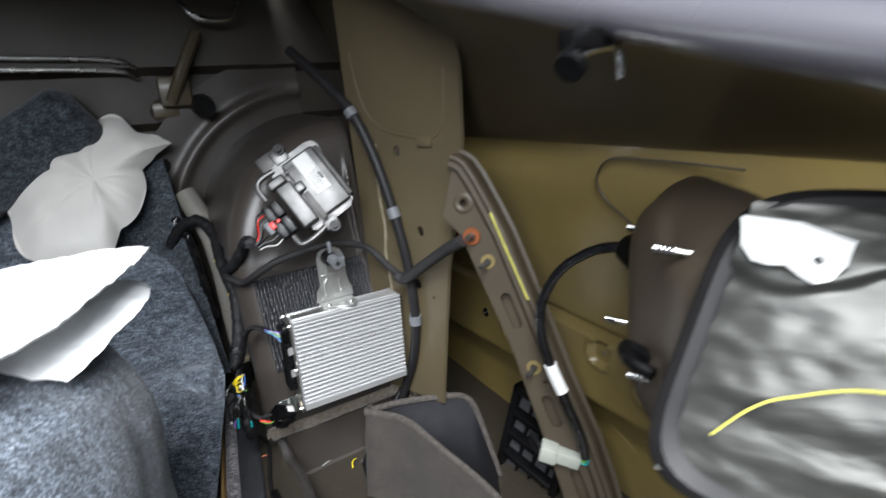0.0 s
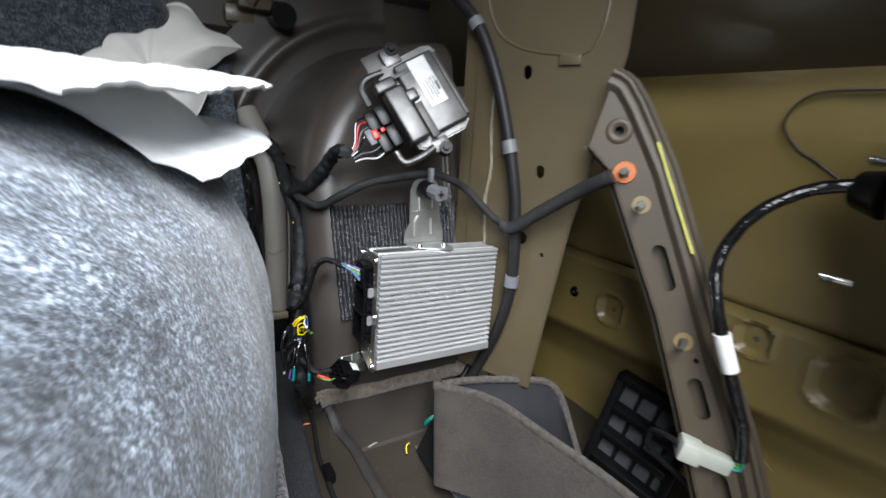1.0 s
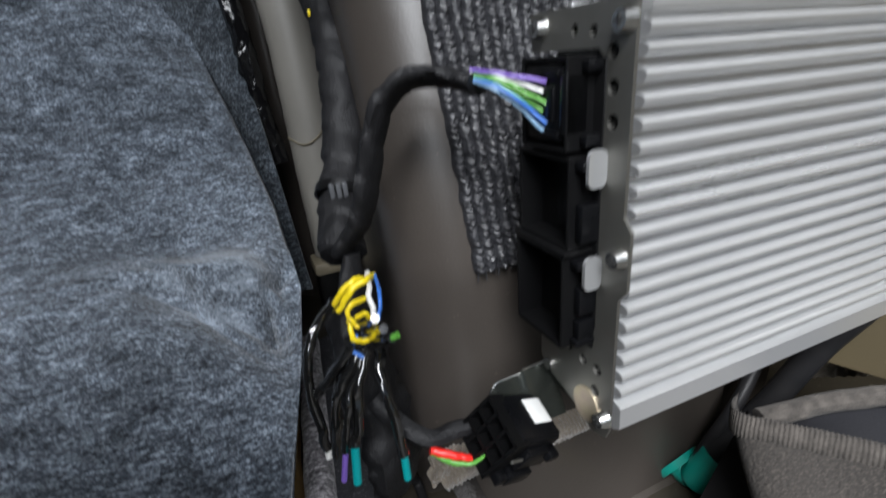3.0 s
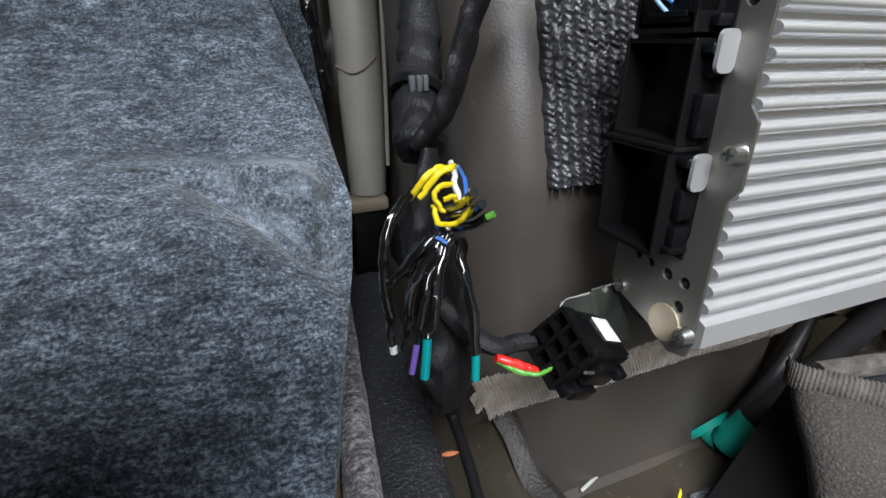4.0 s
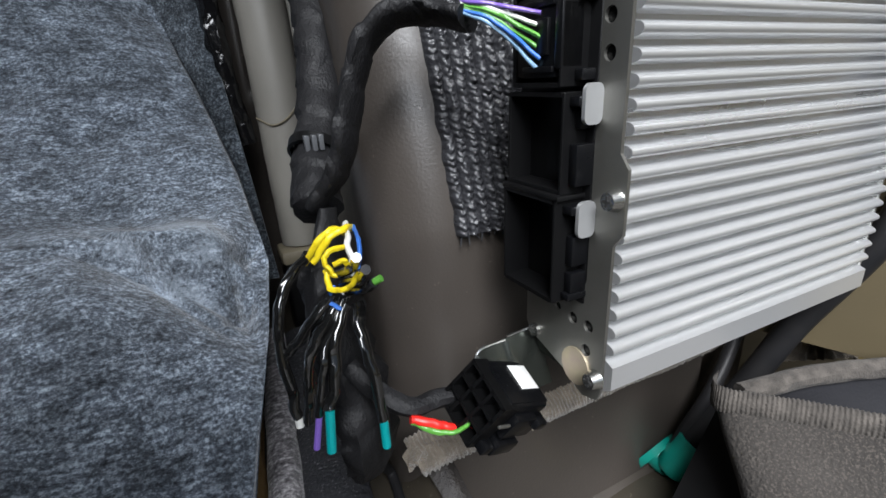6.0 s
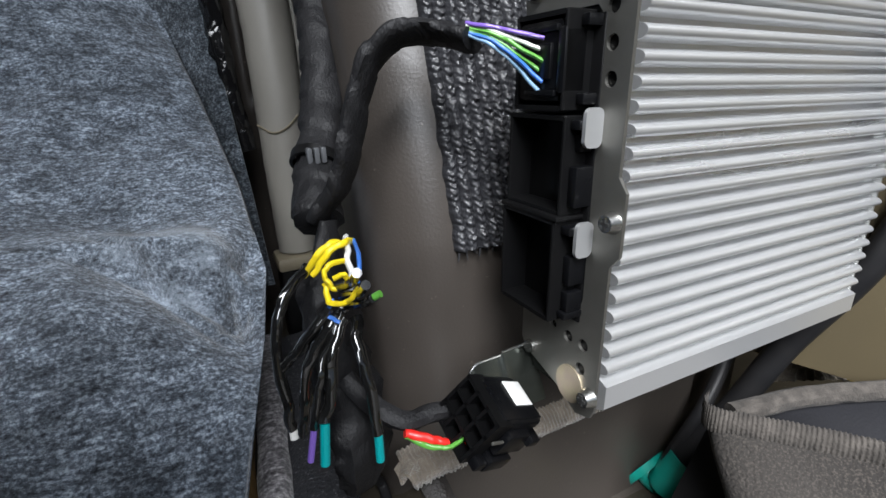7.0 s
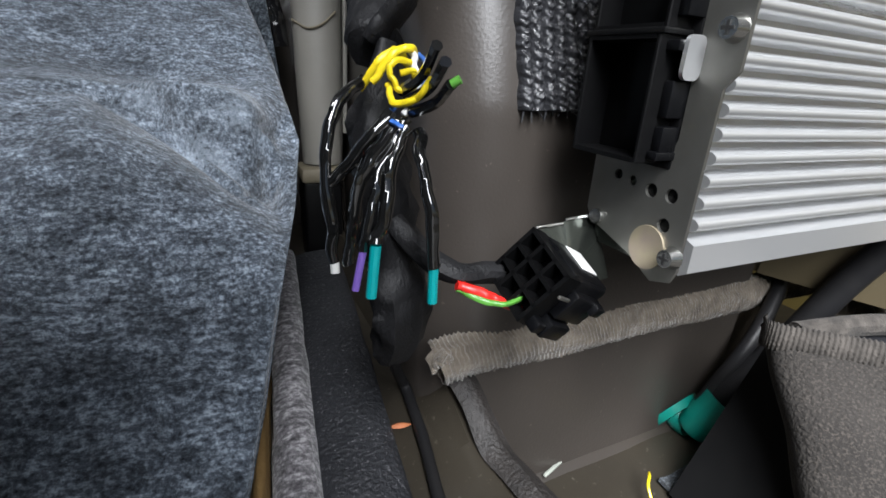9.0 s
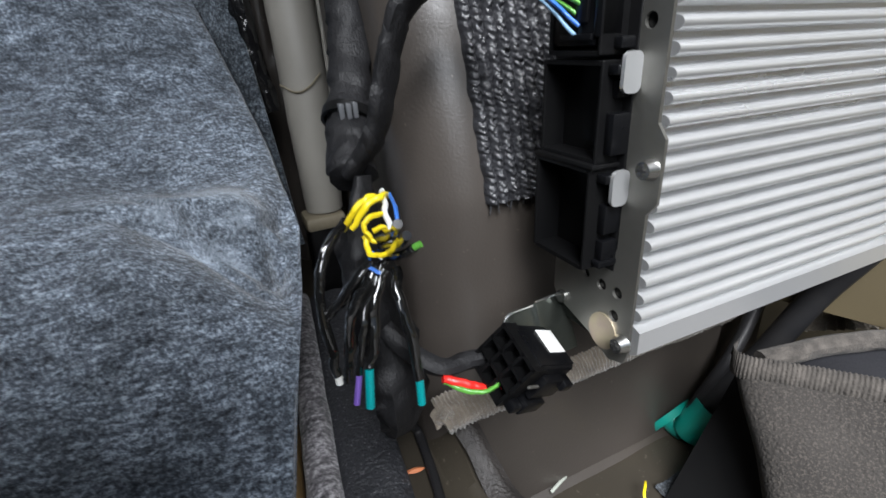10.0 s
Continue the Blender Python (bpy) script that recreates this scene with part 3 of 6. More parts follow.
# ---- amplifier ----
def amplifier():
    a = empty("amplifier", pose(-0.0006, -0.0009, 0.4987, -1.27, 1.43, -0.11))
    # ribbed cover: one extruded section along x
    H, N = 0.168, 18
    prof = [(0.010, 0.0), (0.003, 0.0), (0.0, 0.002), (0.0, 0.0125), (0.004, 0.0142)]
    z0, z1 = 0.0145, 0.1550
    p = (z1 - z0) / N
    for k in range(N):
        # a round-topped rib above a flat-bottomed groove
        prof.append((0.0070, z0 + (k + 0.03) * p))
        prof.append((0.0070, z0 + (k + 0.25) * p))
        for j in range(11):
            q = -1 + 2 * j / 10
            prof.append((0.0048 * (1 - math.sqrt(1 - q * q)) + 0.0002, z0 + (k + 0.635 + 0.34 * q) * p))
    prof += [(0.004, 0.1560), (0.0006, 0.1568), (0.0, 0.1580), (0.0, 0.1592), (0.0006, 0.1604), (0.0032, 0.1610), (0.0032, 0.1622), (0.0004, 0.1630), (0.0, 0.1640), (0.0, 0.1668), (0.0012, H), (0.010, H)]
    bm = bmesh.new()
    rows = [[bm.verts.new((x, y, z)) for y, z in prof] for x in (-0.0955, 0.0985)]
    for i in range(len(prof) - 1):
        bm.faces.new((rows[0][i], rows[0][i + 1], rows[1][i + 1], rows[1][i]))
    bm.faces.new(rows[0][::-1])
    bm.faces.new(rows[1])
    part("ribbed_cover", bm, ALU, a, "ribbed silver aluminium heat sink cover", smooth=0.9)
    part("case", box((0.0, 0.0250, 0.084), (0.197, 0.033, 0.167), bevel=0.0006), ALU, a, "plain aluminium case behind the ribs")
    part("top_panel", box((-0.043, 0.0240, 0.1682), (0.102, 0.0230, 0.0010), bevel=0.0004), ENDPLATE, a, "dull recessed panel on the top of the case")
    for y in (0.0100, 0.0385):
        part("top_rib", box((0.0, y, 0.1688), (0.194, 0.0030, 0.0024), bevel=0.0010), ALU, a)
    part("side_skin", box((-0.0988, 0.0250, 0.084), (0.0006, 0.0335, 0.1672)), DARKZINC, a, "dark side of the case")
    # end plate with holes, on the connector side
    holes = [loop_pts("round", y, z, 0.0027, n=12) for y, z in ((0.0100, 0.1525), (0.0092, 0.1412), (0.0085, 0.1298), (0.0095, 0.0285), (0.0100, 0.0175), (0.0185, 0.0285))] + \
            [loop_pts("round", y, z, 0.0021, n=10) for y, z in ((0.0280, 0.0300), (0.0355, 0.0310), (0.0200, 0.1590), (0.0300, 0.1600))]
    outline = [(0.002, -0.002), (0.0, 0.003), (0.0, 0.065), (-0.004, 0.070), (-0.004, 0.093), (0.0, 0.098), (0.0, 0.168), (0.058, 0.168), (0.056, 0.1535), (0.0165, 0.1535), (0.0125, 0.1490), (0.0115, 0.0480),
               (0.0140, 0.0390), (0.0490, 0.0370), (0.0490, 0.0140), (0.0460, 0.0095), (0.0225, 0.0020), (0.0100, -0.0045)]
    m = Matrix(((0, 0, -1, -0.1008), (1, 0, 0, 0), (0, 1, 0, 0), (0, 0, 0, 1)))
    end = part("end_plate", plate([(x + 0.0005, z) for x, z in outline][::-1], holes, 0.0014), ENDPLATE, a, "dull zinc end plate with punched holes")
    pad = part("corner_pad", plate([(0.0150 + 0.0080 * math.cos(k * math.pi / 10), 0.0075 + 0.0085 * math.sin(k * math.pi / 10)) for k in range(20)], (), 0.0018), YZINC, a, "yellowish passivated corner of the end plate")
    pad.matrix_basis = m @ Matrix.Translation((0, 0, 0.0008))
    # black sheet added so the end plate's holes read as shaded depth
    part("hole_backing", box((-0.0991, 0.012, 0.084), (0.0006, 0.020, 0.160)), PLASTIC, a)
    end.matrix_basis = m
    right = part("end_plate", box((0.0992, 0.0305, 0.084), (0.0014, 0.055, 0.166), bevel=0.0004), ZINC, a)
    # tabs take bright aluminium, painting in the light that falls on them
    for z in (0.1140, 0.0735):
        part("tab", plate([(x - 0.1048, y + z) for x, y in round_rect(-0.004, -0.0068, 0.004, 0.0068, 0.0026)], (), 0.0016), ALU, a, "bent end plate tab with the light on it painted in").matrix_basis = pose(0, 0.0098, 0, 90, 0, 0)
    for y, z in ((0.001, 0.082), (0.0035, 0.0075), (0.004, 0.161), (0.050, 0.162)):
        s = part("screw", rod((-0.1005, y, z), (-0.1048, y, z), 0.0044, 0.0032), STEEL, a, "bright crosshead screw")
        # black bars paint in the shaded cross recess
        bm = box((-0.1049, y, z), (0.0006, 0.0042, 0.0010))
        add_box(bm, (-0.1049, y, z), (0.0006, 0.0010, 0.0042))
        part("cross_slot", bm, INK_AND_SHADE, s)
    for z in (0.161, 0.088, 0.008):
        part("screw", rod((0.0995, 0.006, z), (0.1025, 0.006, z), 0.0036, 0.0028), STEEL, a)
    # connector block: three open sockets one above the other, the top one with its plug in
    part("socket_back", box((-0.0985, 0.0345, 0.094), (0.006, 0.044, 0.114), bevel=0.001), PLASTIC, a, "black connector socket block")

    def socket(z0, z1, depth, y0, y1, keys):
        bm = bmesh.new()
        x = -0.1005 - depth / 2
        w, zc, yc = 0.0017, (z0 + z1) / 2, (y0 + y1) / 2
        add_box(bm, (x, y0 + w / 2, zc), (depth, w, z1 - z0), bevel=0.0004, seg=1)
        add_box(bm, (x, y1 - w / 2, zc), (depth, w, z1 - z0), bevel=0.0004, seg=1)
        add_box(bm, (x, yc, z0 + w / 2), (depth, y1 - y0 - 2 * w, w))
        add_box(bm, (x, yc, z1 - w / 2), (depth, y1 - y0 - 2 * w, w))
        shell = part("socket", bm, PLASTIC, a, "open black plastic connector socket")
        for kz, kh, kd, ky in keys:
            part("key", box((-0.1005 - kd / 2, y0 - ky / 2, kz), (kd, ky, kh), bevel=0.0007), SOCKET, shell)
        return shell
    socket(0.1195, 0.1520, 0.0125, 0.0175, 0.046, ((0.1235, 0.004, 0.007, 0.004), (0.1485, 0.004, 0.007, 0.004)))
    socket(0.0820, 0.1180, 0.0115, 0.0165, 0.050, ((0.0930, 0.0150, 0.0085, 0.0042), (0.1085, 0.0060, 0.0065, 0.0030), (0.1150, 0.0035, 0.0095, 0.0050)))
    socket(0.0390, 0.0805, 0.0135, 0.0165, 0.050, ((0.0605, 0.0120, 0.0080, 0.0040), (0.0475, 0.0085, 0.0080, 0.0040), (0.0770, 0.0035, 0.0105, 0.0052), (0.0420, 0.0030, 0.0095, 0.0046)))
    part("divider", box((-0.107, 0.033, 0.0812), (0.015, 0.036, 0.0020), bevel=0.0006), PLASTIC, a)
    plug = part("plug", box((-0.1065, 0.0325, 0.1360), (0.012, 0.0235, 0.0270), bevel=0.0012), SOCKET, a, "black plug with coloured leads")
    part("plug_lever", box((-0.1085, 0.0195, 0.1360), (0.010, 0.0040, 0.0215), bevel=0.0010), SOCKET, plug)
    part("plug_window", box((-0.1130, 0.0290, 0.1360), (0.0018, 0.0090, 0.0120), bevel=0.0006), SOCKET, plug)
    for dz in (-0.0105, 0.0105):
        part("plug_rib", box((-0.1130, 0.0300, 0.1360 + dz), (0.0022, 0.0170, 0.0022), bevel=0.0005), SOCKET, plug)
    return tagged(a, "silver ribbed aluminium amplifier with black sockets on the wheel housing", "amplifier")


amplifier()


def amp_bracket():
    b = empty("amplifier_bracket", Matrix.Translation((0.0, 0.036, 0.668)))
    foot = [(-0.034, 0.012), (-0.034, -0.014), (0.0, -0.024), (0.012, -0.036), (0.02, -0.034), (0.026, -0.012), (0.026, 0.012)]
    f = part("foot", plate(foot, (), 0.0016), ZINC, b, "zinc plated foot screwed to the amplifier")
    f.location = (0, 0, 0.0022)
    arm = [(-0.036, 0.0), (-0.034, 0.018), (-0.026, 0.030), (-0.026, 0.050), (-0.025, 0.078), (-0.019, 0.090), (-0.010, 0.095), (0.010, 0.095), (0.019, 0.088), (0.024, 0.076), (0.024, 0.046), (0.026, 0.028), (0.030, 0.016), (0.031, 0.0)]
    bm = plate(arm, (), 0.0016)
    ar = part("arm", bm, ZINC, b, "pressed zinc plated arm with stiffening beads")
    ar.matrix_basis = Matrix.Translation((0, 0.014, 0.002)) @ pose(0, 0, 0, 85, 0, 0)
    for run in (((-0.011, 0.068), (-0.0105, 0.048)), ((0.011, 0.068), (0.0105, 0.050)), ((-0.012, 0.040), (-0.018, 0.031), (-0.0185, 0.010)), ((0.009, 0.036), (0.0095, 0.012))):
        part("bead", tube([(x, y, 0.0004) for x, y in run], 0.0021, 8, 4), ZINC, ar, "bright pressed bead")
    part("bend_line", box((0, 0.047, 0.0006), (0.046, 0.0012, 0.0012), bevel=0.0005), ZINC, ar)
    for x, y in ((-0.022, -0.008), (0.016, -0.014)):
        part("screw", rod((x, y, 0.002), (x, y, 0.0055), 0.0048, 0.0035), STEEL, b, "bright pan head screw")
    tagged(b, "zinc plated steel bracket holding the amplifier to the wall", "bracket")
    nut = empty("cable_clip", Matrix.Translation((-0.006, 0.040, 0.750)))
    bm = rod((0, 0.010, 0), (0, -0.008, 0), 0.013, 0.0115, 18)
    part("base", bm, PLASTIC, nut, "black rubber base")
    bm = rod((0.002, -0.008, 0.0), (0.004, -0.030, -0.002), 0.0105, 0.0105, 8)
    add_box(bm, (0.012, -0.018, -0.002), (0.012, 0.018, 0.018), bevel=0.002)
    part("holder", bm, GREYPLASTIC, nut, "grey plastic push-on clip")
    # a black cross paints in the shade of the clip's opening
    bm = box((0.004, -0.0305, -0.002), (0.010, 0.001, 0.003))
    add_box(bm, (0.004, -0.0305, -0.002), (0.003, 0.001, 0.010))
    part("opening", bm, INK_AND_SHADE, nut)
    part("strap", box((0.0, -0.006, 0.022), (0.006, 0.010, 0.020), bevel=0.0015), GREYPLASTIC, nut)
    tagged(nut, "grey plastic cable clip on the amplifier bracket stud", "clip")


amp_bracket()


# ---- control module ----
MODM = frame_at((0.0, 0.05, 0.9), (-0.33, -0.87, 0.36))


def control_module():
    e = empty("control_module", MODM)
    r = Matrix.Rotation(radians(31), 4, "Z")

    def put(ob):
        ob.matrix_basis = r @ ob.matrix_basis
        return ob
    # local axes: x across, y along the long side; turned by the mounting angle
    base = [(-0.066, 0.046), (-0.066, -0.072), (-0.058, -0.078), (0.006, -0.077), (0.018, -0.068), (0.026, 0.040), (0.022, 0.050), (0.010, 0.054), (-0.050, 0.052)]
    bm = plate(base, (), 0.012)
    bmesh.ops.bevel(bm, geom=[ed for ed in bm.edges if all(abs(v.co.z) < 1e-6 for v in ed.verts) and len(ed.link_faces) == 2 and abs(ed.calc_face_angle(0)) > 0.5], offset=0.0025, segments=2, affect="EDGES")
    bmesh.ops.translate(bm, vec=(0, 0, -0.004), verts=bm.verts)
    put(part("flange", bm, ALUCAST, e, "die-cast mounting base", smooth=0.8))
    put(part("lid", box((-0.014, -0.013, -0.001), (0.060, 0.108, 0.014), bevel=0.0035, seg=3), ALUCAST, e, "dull grey cast lid"))
    bm = box((-0.061, -0.026, 0.001), (0.029, 0.079, 0.024), bevel=0.004, seg=3)
    put(part("raised_section", bm, ALUCAST, e, "raised cast section over the connector"))
    put(part("raised_section", box((-0.0655, 0.0225, -0.001), (0.031, 0.017, 0.018), bevel=0.004, seg=3), ALUCAST, e))
    put(part("raised_section", box((-0.0410, -0.0060, 0.0015), (0.018, 0.018, 0.019), bevel=0.004, seg=3), ALUCAST, e))
    # grooves and chamfer: their shade is put into a darker casting colour
    put(part("groove", box((-0.0385, -0.0440, 0.0062), (0.0105, 0.052, 0.0014), bevel=0.0006), CASTDARK, e, "dark strip painting in the shaded groove beside the raised section"))
    put(part("groove", box((-0.0330, 0.0270, 0.0058), (0.0300, 0.0060, 0.0014), bevel=0.0006), CASTDARK, e))
    put(part("chamfer", box((0.0195, -0.012, -0.004), (0.009, 0.100, 0.010), bevel=0.003), CASTDARK, e))
    put(part("label", box((-0.0115, 0.002, 0.0066), (0.027, 0.070, 0.0008), bevel=0.0003), LABEL, e, "white printed label"))
    for x, y, w, h in ((0.0085, -0.005, 0.0036, 0.013), (0.0085, 0.006, 0.0012, 0.008), (0.0040, -0.004, 0.0010, 0.028), (0.0005, -0.006, 0.0009, 0.030), (-0.0035, -0.003, 0.0009, 0.024), (-0.0085, -0.008, 0.0009, 0.030)):
        put(part("print_bar", box((x - 0.0100, y - 0.004, 0.0071), (w, h, 0.0004)), INK_AND_SHADE, e))
    put(part("ear", box((-0.0505, 0.0610, -0.012), (0.045, 0.030, 0.003), bevel=0.001), CASTDARK, e, "bracket ear"))
    put(part("lug", box((-0.036, 0.058, -0.006), (0.026, 0.026, 0.008), bevel=0.003), ALUCAST, e))
    put(part("lug", box((-0.036, -0.080, -0.007), (0.026, 0.020, 0.008), bevel=0.003), ALUCAST, e))
    for x, y in ((-0.0305, 0.0655), (-0.0342, -0.0885)):
        bm = rod((x, y, -0.012), (x, y, 0.001), 0.0100, 0.0092, 16)
        add_rod(bm, (x, y, 0.000), (x, y, 0.005), 0.0055, 0.005, 6)
        put(part("bolt", bm, PLASTIC, e, "black bolt head"))
    put(part("rim", tube([(-0.058, 0.043, -0.004), (-0.078, 0.0435, -0.002), (-0.090, 0.040, -0.001), (-0.0965, 0.029, -0.001), (-0.0970, 0.009, -0.003)], 0.0048, 10), ALUCAST, e, "bright cast guard loop"))
    put(part("rim", tube([(-0.0970, -0.062, -0.004), (-0.0965, -0.076, -0.002), (-0.090, -0.0825, -0.001), (-0.068, -0.0835, -0.002), (-0.048, -0.0805, -0.004)], 0.0048, 10), ALUCAST, e, "bright cast guard loop"))
    for y, w in ((-0.0125, 0.028), (-0.0435, 0.030)):
        for x in (-0.0905, -0.1060):
            put(part("plug", box((x, y, -0.001 if x > -0.1 else -0.003), (0.0145, w, 0.022 if x > -0.1 else 0.018), bevel=0.0018), SOCKET, e, "dark grey plug"))
    put(part("plug_lock", box((-0.1120, -0.0310, 0.0070), (0.0085, 0.0130, 0.0060), bevel=0.0015), W_RED, e, "red plug lock"))
    put(part("plug_lock", box((-0.1005, -0.0300, 0.0085), (0.0060, 0.0060, 0.0040), bevel=0.0012), W_RED, e))
    put(part("plug_frame", box((-0.1190, -0.0310, 0.0020), (0.010, 0.022, 0.010), bevel=0.0015), GREYPLASTIC, e))
    for k, (mt, y) in enumerate(((W_BLACK, -0.002), (W_RED, -0.008), (GREYPLASTIC, -0.016), (W_BLACK, -0.024), (W_BLACK, -0.036), (GREYPLASTIC, -0.046), (W_BLACK, -0.052), (W_WHITE, -0.056))):
        put(part("lead", tube([(-0.112, y, 0.0), (-0.126, y - 0.003, 0.004 + 0.002 * (k % 2)), (-0.140, -0.026 - 0.0035 * k, 0.0), (-0.152, -0.034 - 0.002 * k, -0.002)], 0.0011, 6), mt, e))
    return tagged(e, "grey die-cast control module with a white label and plugged connector", "control unit")


control_module()


# ---- woven pads on the wheel housing ----
def pad(x0, x1, z0, z1, skew=0.0):
    rnd = random.Random(int(x0 * 1000) + 7)
    nx, nz = max(4, round((x1 - x0) / 0.0064)), round((z1 - z0) / 0.0036)

    def fn(u, v):
        z = z0 + (z1 - z0) * v
        x = x0 + (x1 - x0) * u + skew * (1 - v) + 0.0012 * wob(u * 3, v * 20, x0)
        if v in (0.0, 1.0):
            z += 0.0025 * wob(u * 40, v, 2)
        # knitted cords: each column a row of small overlapping loops
        col = min(int(u * nx), nx - 1)
        c = u * nx - col
        c = c * 2 - 1 if u < 1 else 1.0
        row = max(0.0, 1 - c * c)
        loose = 0.55 + 0.45 * wob(col * 1.7, v * 9, x0)
        knot = 0.5 + 0.5 * math.sin(2 * math.pi * (v * nz * 1.05 - 0.75 * abs(c) + (col * 0.618) % 1.0 + 0.7 * wob(col * 3.1, v * 11, 1)))
        y = arch_y(x, z) - 0.004 - 0.0030 * row ** 0.8 - 0.0017 * loose * knot * (0.35 + 0.65 * row) - 0.0016 * wob(x, z, 7, 150) - 0.0009 * wob(x * 1.3, z, 3, 430)
        if u in (0.0, 1.0) or v in (0.0, 1.0):
            y += 0.006
        return (x, y, z)
    p = empty("foam_pad", Matrix.Translation(((x0 + x1) / 2, arch_y(x0, z0), z0)))
    ob = part("woven_foam", sheet(fn, nx * 9, nz * 7), FOAM, p, smooth=1.2)
    ob.matrix_parent_inverse = p.matrix_world.inverted()
    bm = bmesh.new()
    for k in range(int((x1 - x0) / 0.004)):
        x = x0 + 0.002 + k * 0.004 + skew
        for zz, sgn in ((z0, -1), (z1, 1)):
            xx = x if sgn < 0 else x - skew
            L = rnd.uniform(0.001, 0.005)
            add_rod(bm, (xx, arch_y(xx, zz) - 0.004, zz), (xx + rnd.uniform(-0.002, 0.002), arch_y(xx, zz) - 0.005, zz + sgn * L), 0.0006, 0.0003, 4)
    fr = tagged(part("frayed_edge", bm, FOAM, p), kind="stuff")
    fr.matrix_parent_inverse = p.matrix_world.inverted()
    return tagged(p, "dark grey woven anti-rattle foam pad glued to the wheel housing", "foam pad", "foam pads")


pad(-0.126, 0.000, 0.55, 0.717, 0.006)
pad(0.007, 0.124, 0.60, 0.717, 0.0)


# ---- diagonal brace ----
BR = frame_at((0.155, -0.164, 0.80), (-0.79, -0.594, 0.145))


def brace():
    b = empty("body_brace", BR)
    left = [(-0.0310, 0.104), (-0.0330, 0.095), (-0.0465, 0.030), (-0.016, 0.002), (0.0216, -0.078), (0.0656, -0.170), (0.111, -0.289), (0.145, -0.383), (0.175, -0.470)]
    right = [(0.236, -0.440), (0.211, -0.359), (0.187, -0.295), (0.146, -0.208), (0.1006, -0.100), (0.0526, 0.009), (0.0301, 0.0493), (0.0089, 0.0859), (-0.0076, 0.1091), (-0.0191, 0.1171), (-0.0300, 0.1210)]
    rows = [Vector((x, y, 0)) for x, y in right[::-1]]
    across = [Vector((-(b - a).y, (b - a).x, 0)).normalized() for a, b in zip([rows[0]] + rows[:-1], rows[1:] + [rows[-1]])]
    inner = [tuple((p - n * 0.022).xy) for p, n in zip(rows, across)][::-1][:-1]
    holes = [loop_pts("round", -0.014, 0.0495, 0.0058), loop_pts("slot", 0.062, -0.110, 0.029, 0.0085, 24), loop_pts("slot", 0.1257, -0.261, 0.026, 0.0085, 24),
             loop_pts("round", 0.1150, -0.2153, 0.0032), loop_pts("slot", 0.172, -0.375, 0.029, 0.0085, 22)]
    part("face", plate(left + inner, holes, 0.0018), BRACEPAINT, b, "taupe face with punched slots")
    # twin rolled ridge along the outer edge
    def ridge(u, v):
        k = min(int(u * (len(rows) - 1)), len(rows) - 2)
        f = u * (len(rows) - 1) - k
        p, n = rows[k].lerp(rows[k + 1], f), across[k].lerp(across[k + 1], f)
        prof = [(-0.024, -0.0006), (-0.0205, 0.0032), (-0.0165, 0.0078), (-0.0130, 0.0072), (-0.0085, 0.0070), (-0.0045, 0.0112), (-0.0008, 0.0104), (0.0018, 0.006), (0.003, -0.004), (0.004, -0.018), (0.010, -0.020)]
        j = min(int(v * (len(prof) - 1)), len(prof) - 2)
        g = v * (len(prof) - 1) - j
        ox, oz = (prof[j][0] * (1 - g) + prof[j + 1][0] * g, prof[j][1] * (1 - g) + prof[j + 1][1] * g)
        return p + n * ox + Vector((0, 0, oz))
    part("rolled_edge", sheet(ridge, 60, 30, 0.0012), BRACEPAINT, b, smooth=1.2)
    part("inner_sheet", plate([(x + 0.004, y) for x, y in left] + inner, (), 0.0015), BRACEPAINT, b).location = (0, 0, -0.016)
    rl = [Vector((x, y, 0)) for x, y in left[2:]]

    def flange(u, v):
        k = min(int(u * (len(rl) - 1)), len(rl) - 2)
        p = rl[k].lerp(rl[k + 1], u * (len(rl) - 1) - k)
        return (p.x - 0.0008 - 0.008 * smoothstep(0.4, 1, v), p.y, -0.0005 - 0.016 * smoothstep(0, 0.7, v))
    part("flange", sheet(flange, 30, 8, 0.0015), BRACEPAINT, b)

    def dimple(u, v):
        a, r = 2 * math.pi * u, 0.0062 + 0.010 * v
        return (-0.014 + r * math.cos(a), 0.0495 + r * math.sin(a), 0.0004 + 0.0022 * math.sin(math.pi * v))
    part("pressed_ring", sheet(dimple, 28, 6, 0.0008), BRACEPAINT, b)
    for x, y in ((0.025, -0.0373), (0.0976, -0.195)):
        part("primer_ring", rod((x, y, 0.0), (x, y, 0.0012), 0.0115, 0.011, 20), OLIVE, b)
        bm = rod((x, y, 0.001), (x, y, 0.004), 0.0055, 0.005, 12)
        add_rod(bm, (x, y, 0.003), (x - 0.0048, y - 0.0048, 0.026), 0.0026, 0.0024, 10)
        for k in range(6):
            add_rod(bm, (x - 0.0008 * k, y - 0.0008 * k, 0.007 + 0.003 * k), (x - 0.0008 * k, y - 0.0008 * k, 0.008 + 0.003 * k), 0.0035, 0.0035, 10)
        part("stud", bm, DULLSTEEL, b, "threaded steel stud")
    part("paint_mark", sheet(lambda u, v: (0.0315 + 0.0575 * u + (v - 0.5) * (0.0034 + 0.0012 * wob(u * 9, 0)), 0.038 - 0.125 * u, 0.0118), 24, 2, 0.0003), YELLOW, b, "yellow chalk mark")
    return tagged(b, "taupe steel body brace with slots, studs and a yellow paint mark", "brace")


brace()


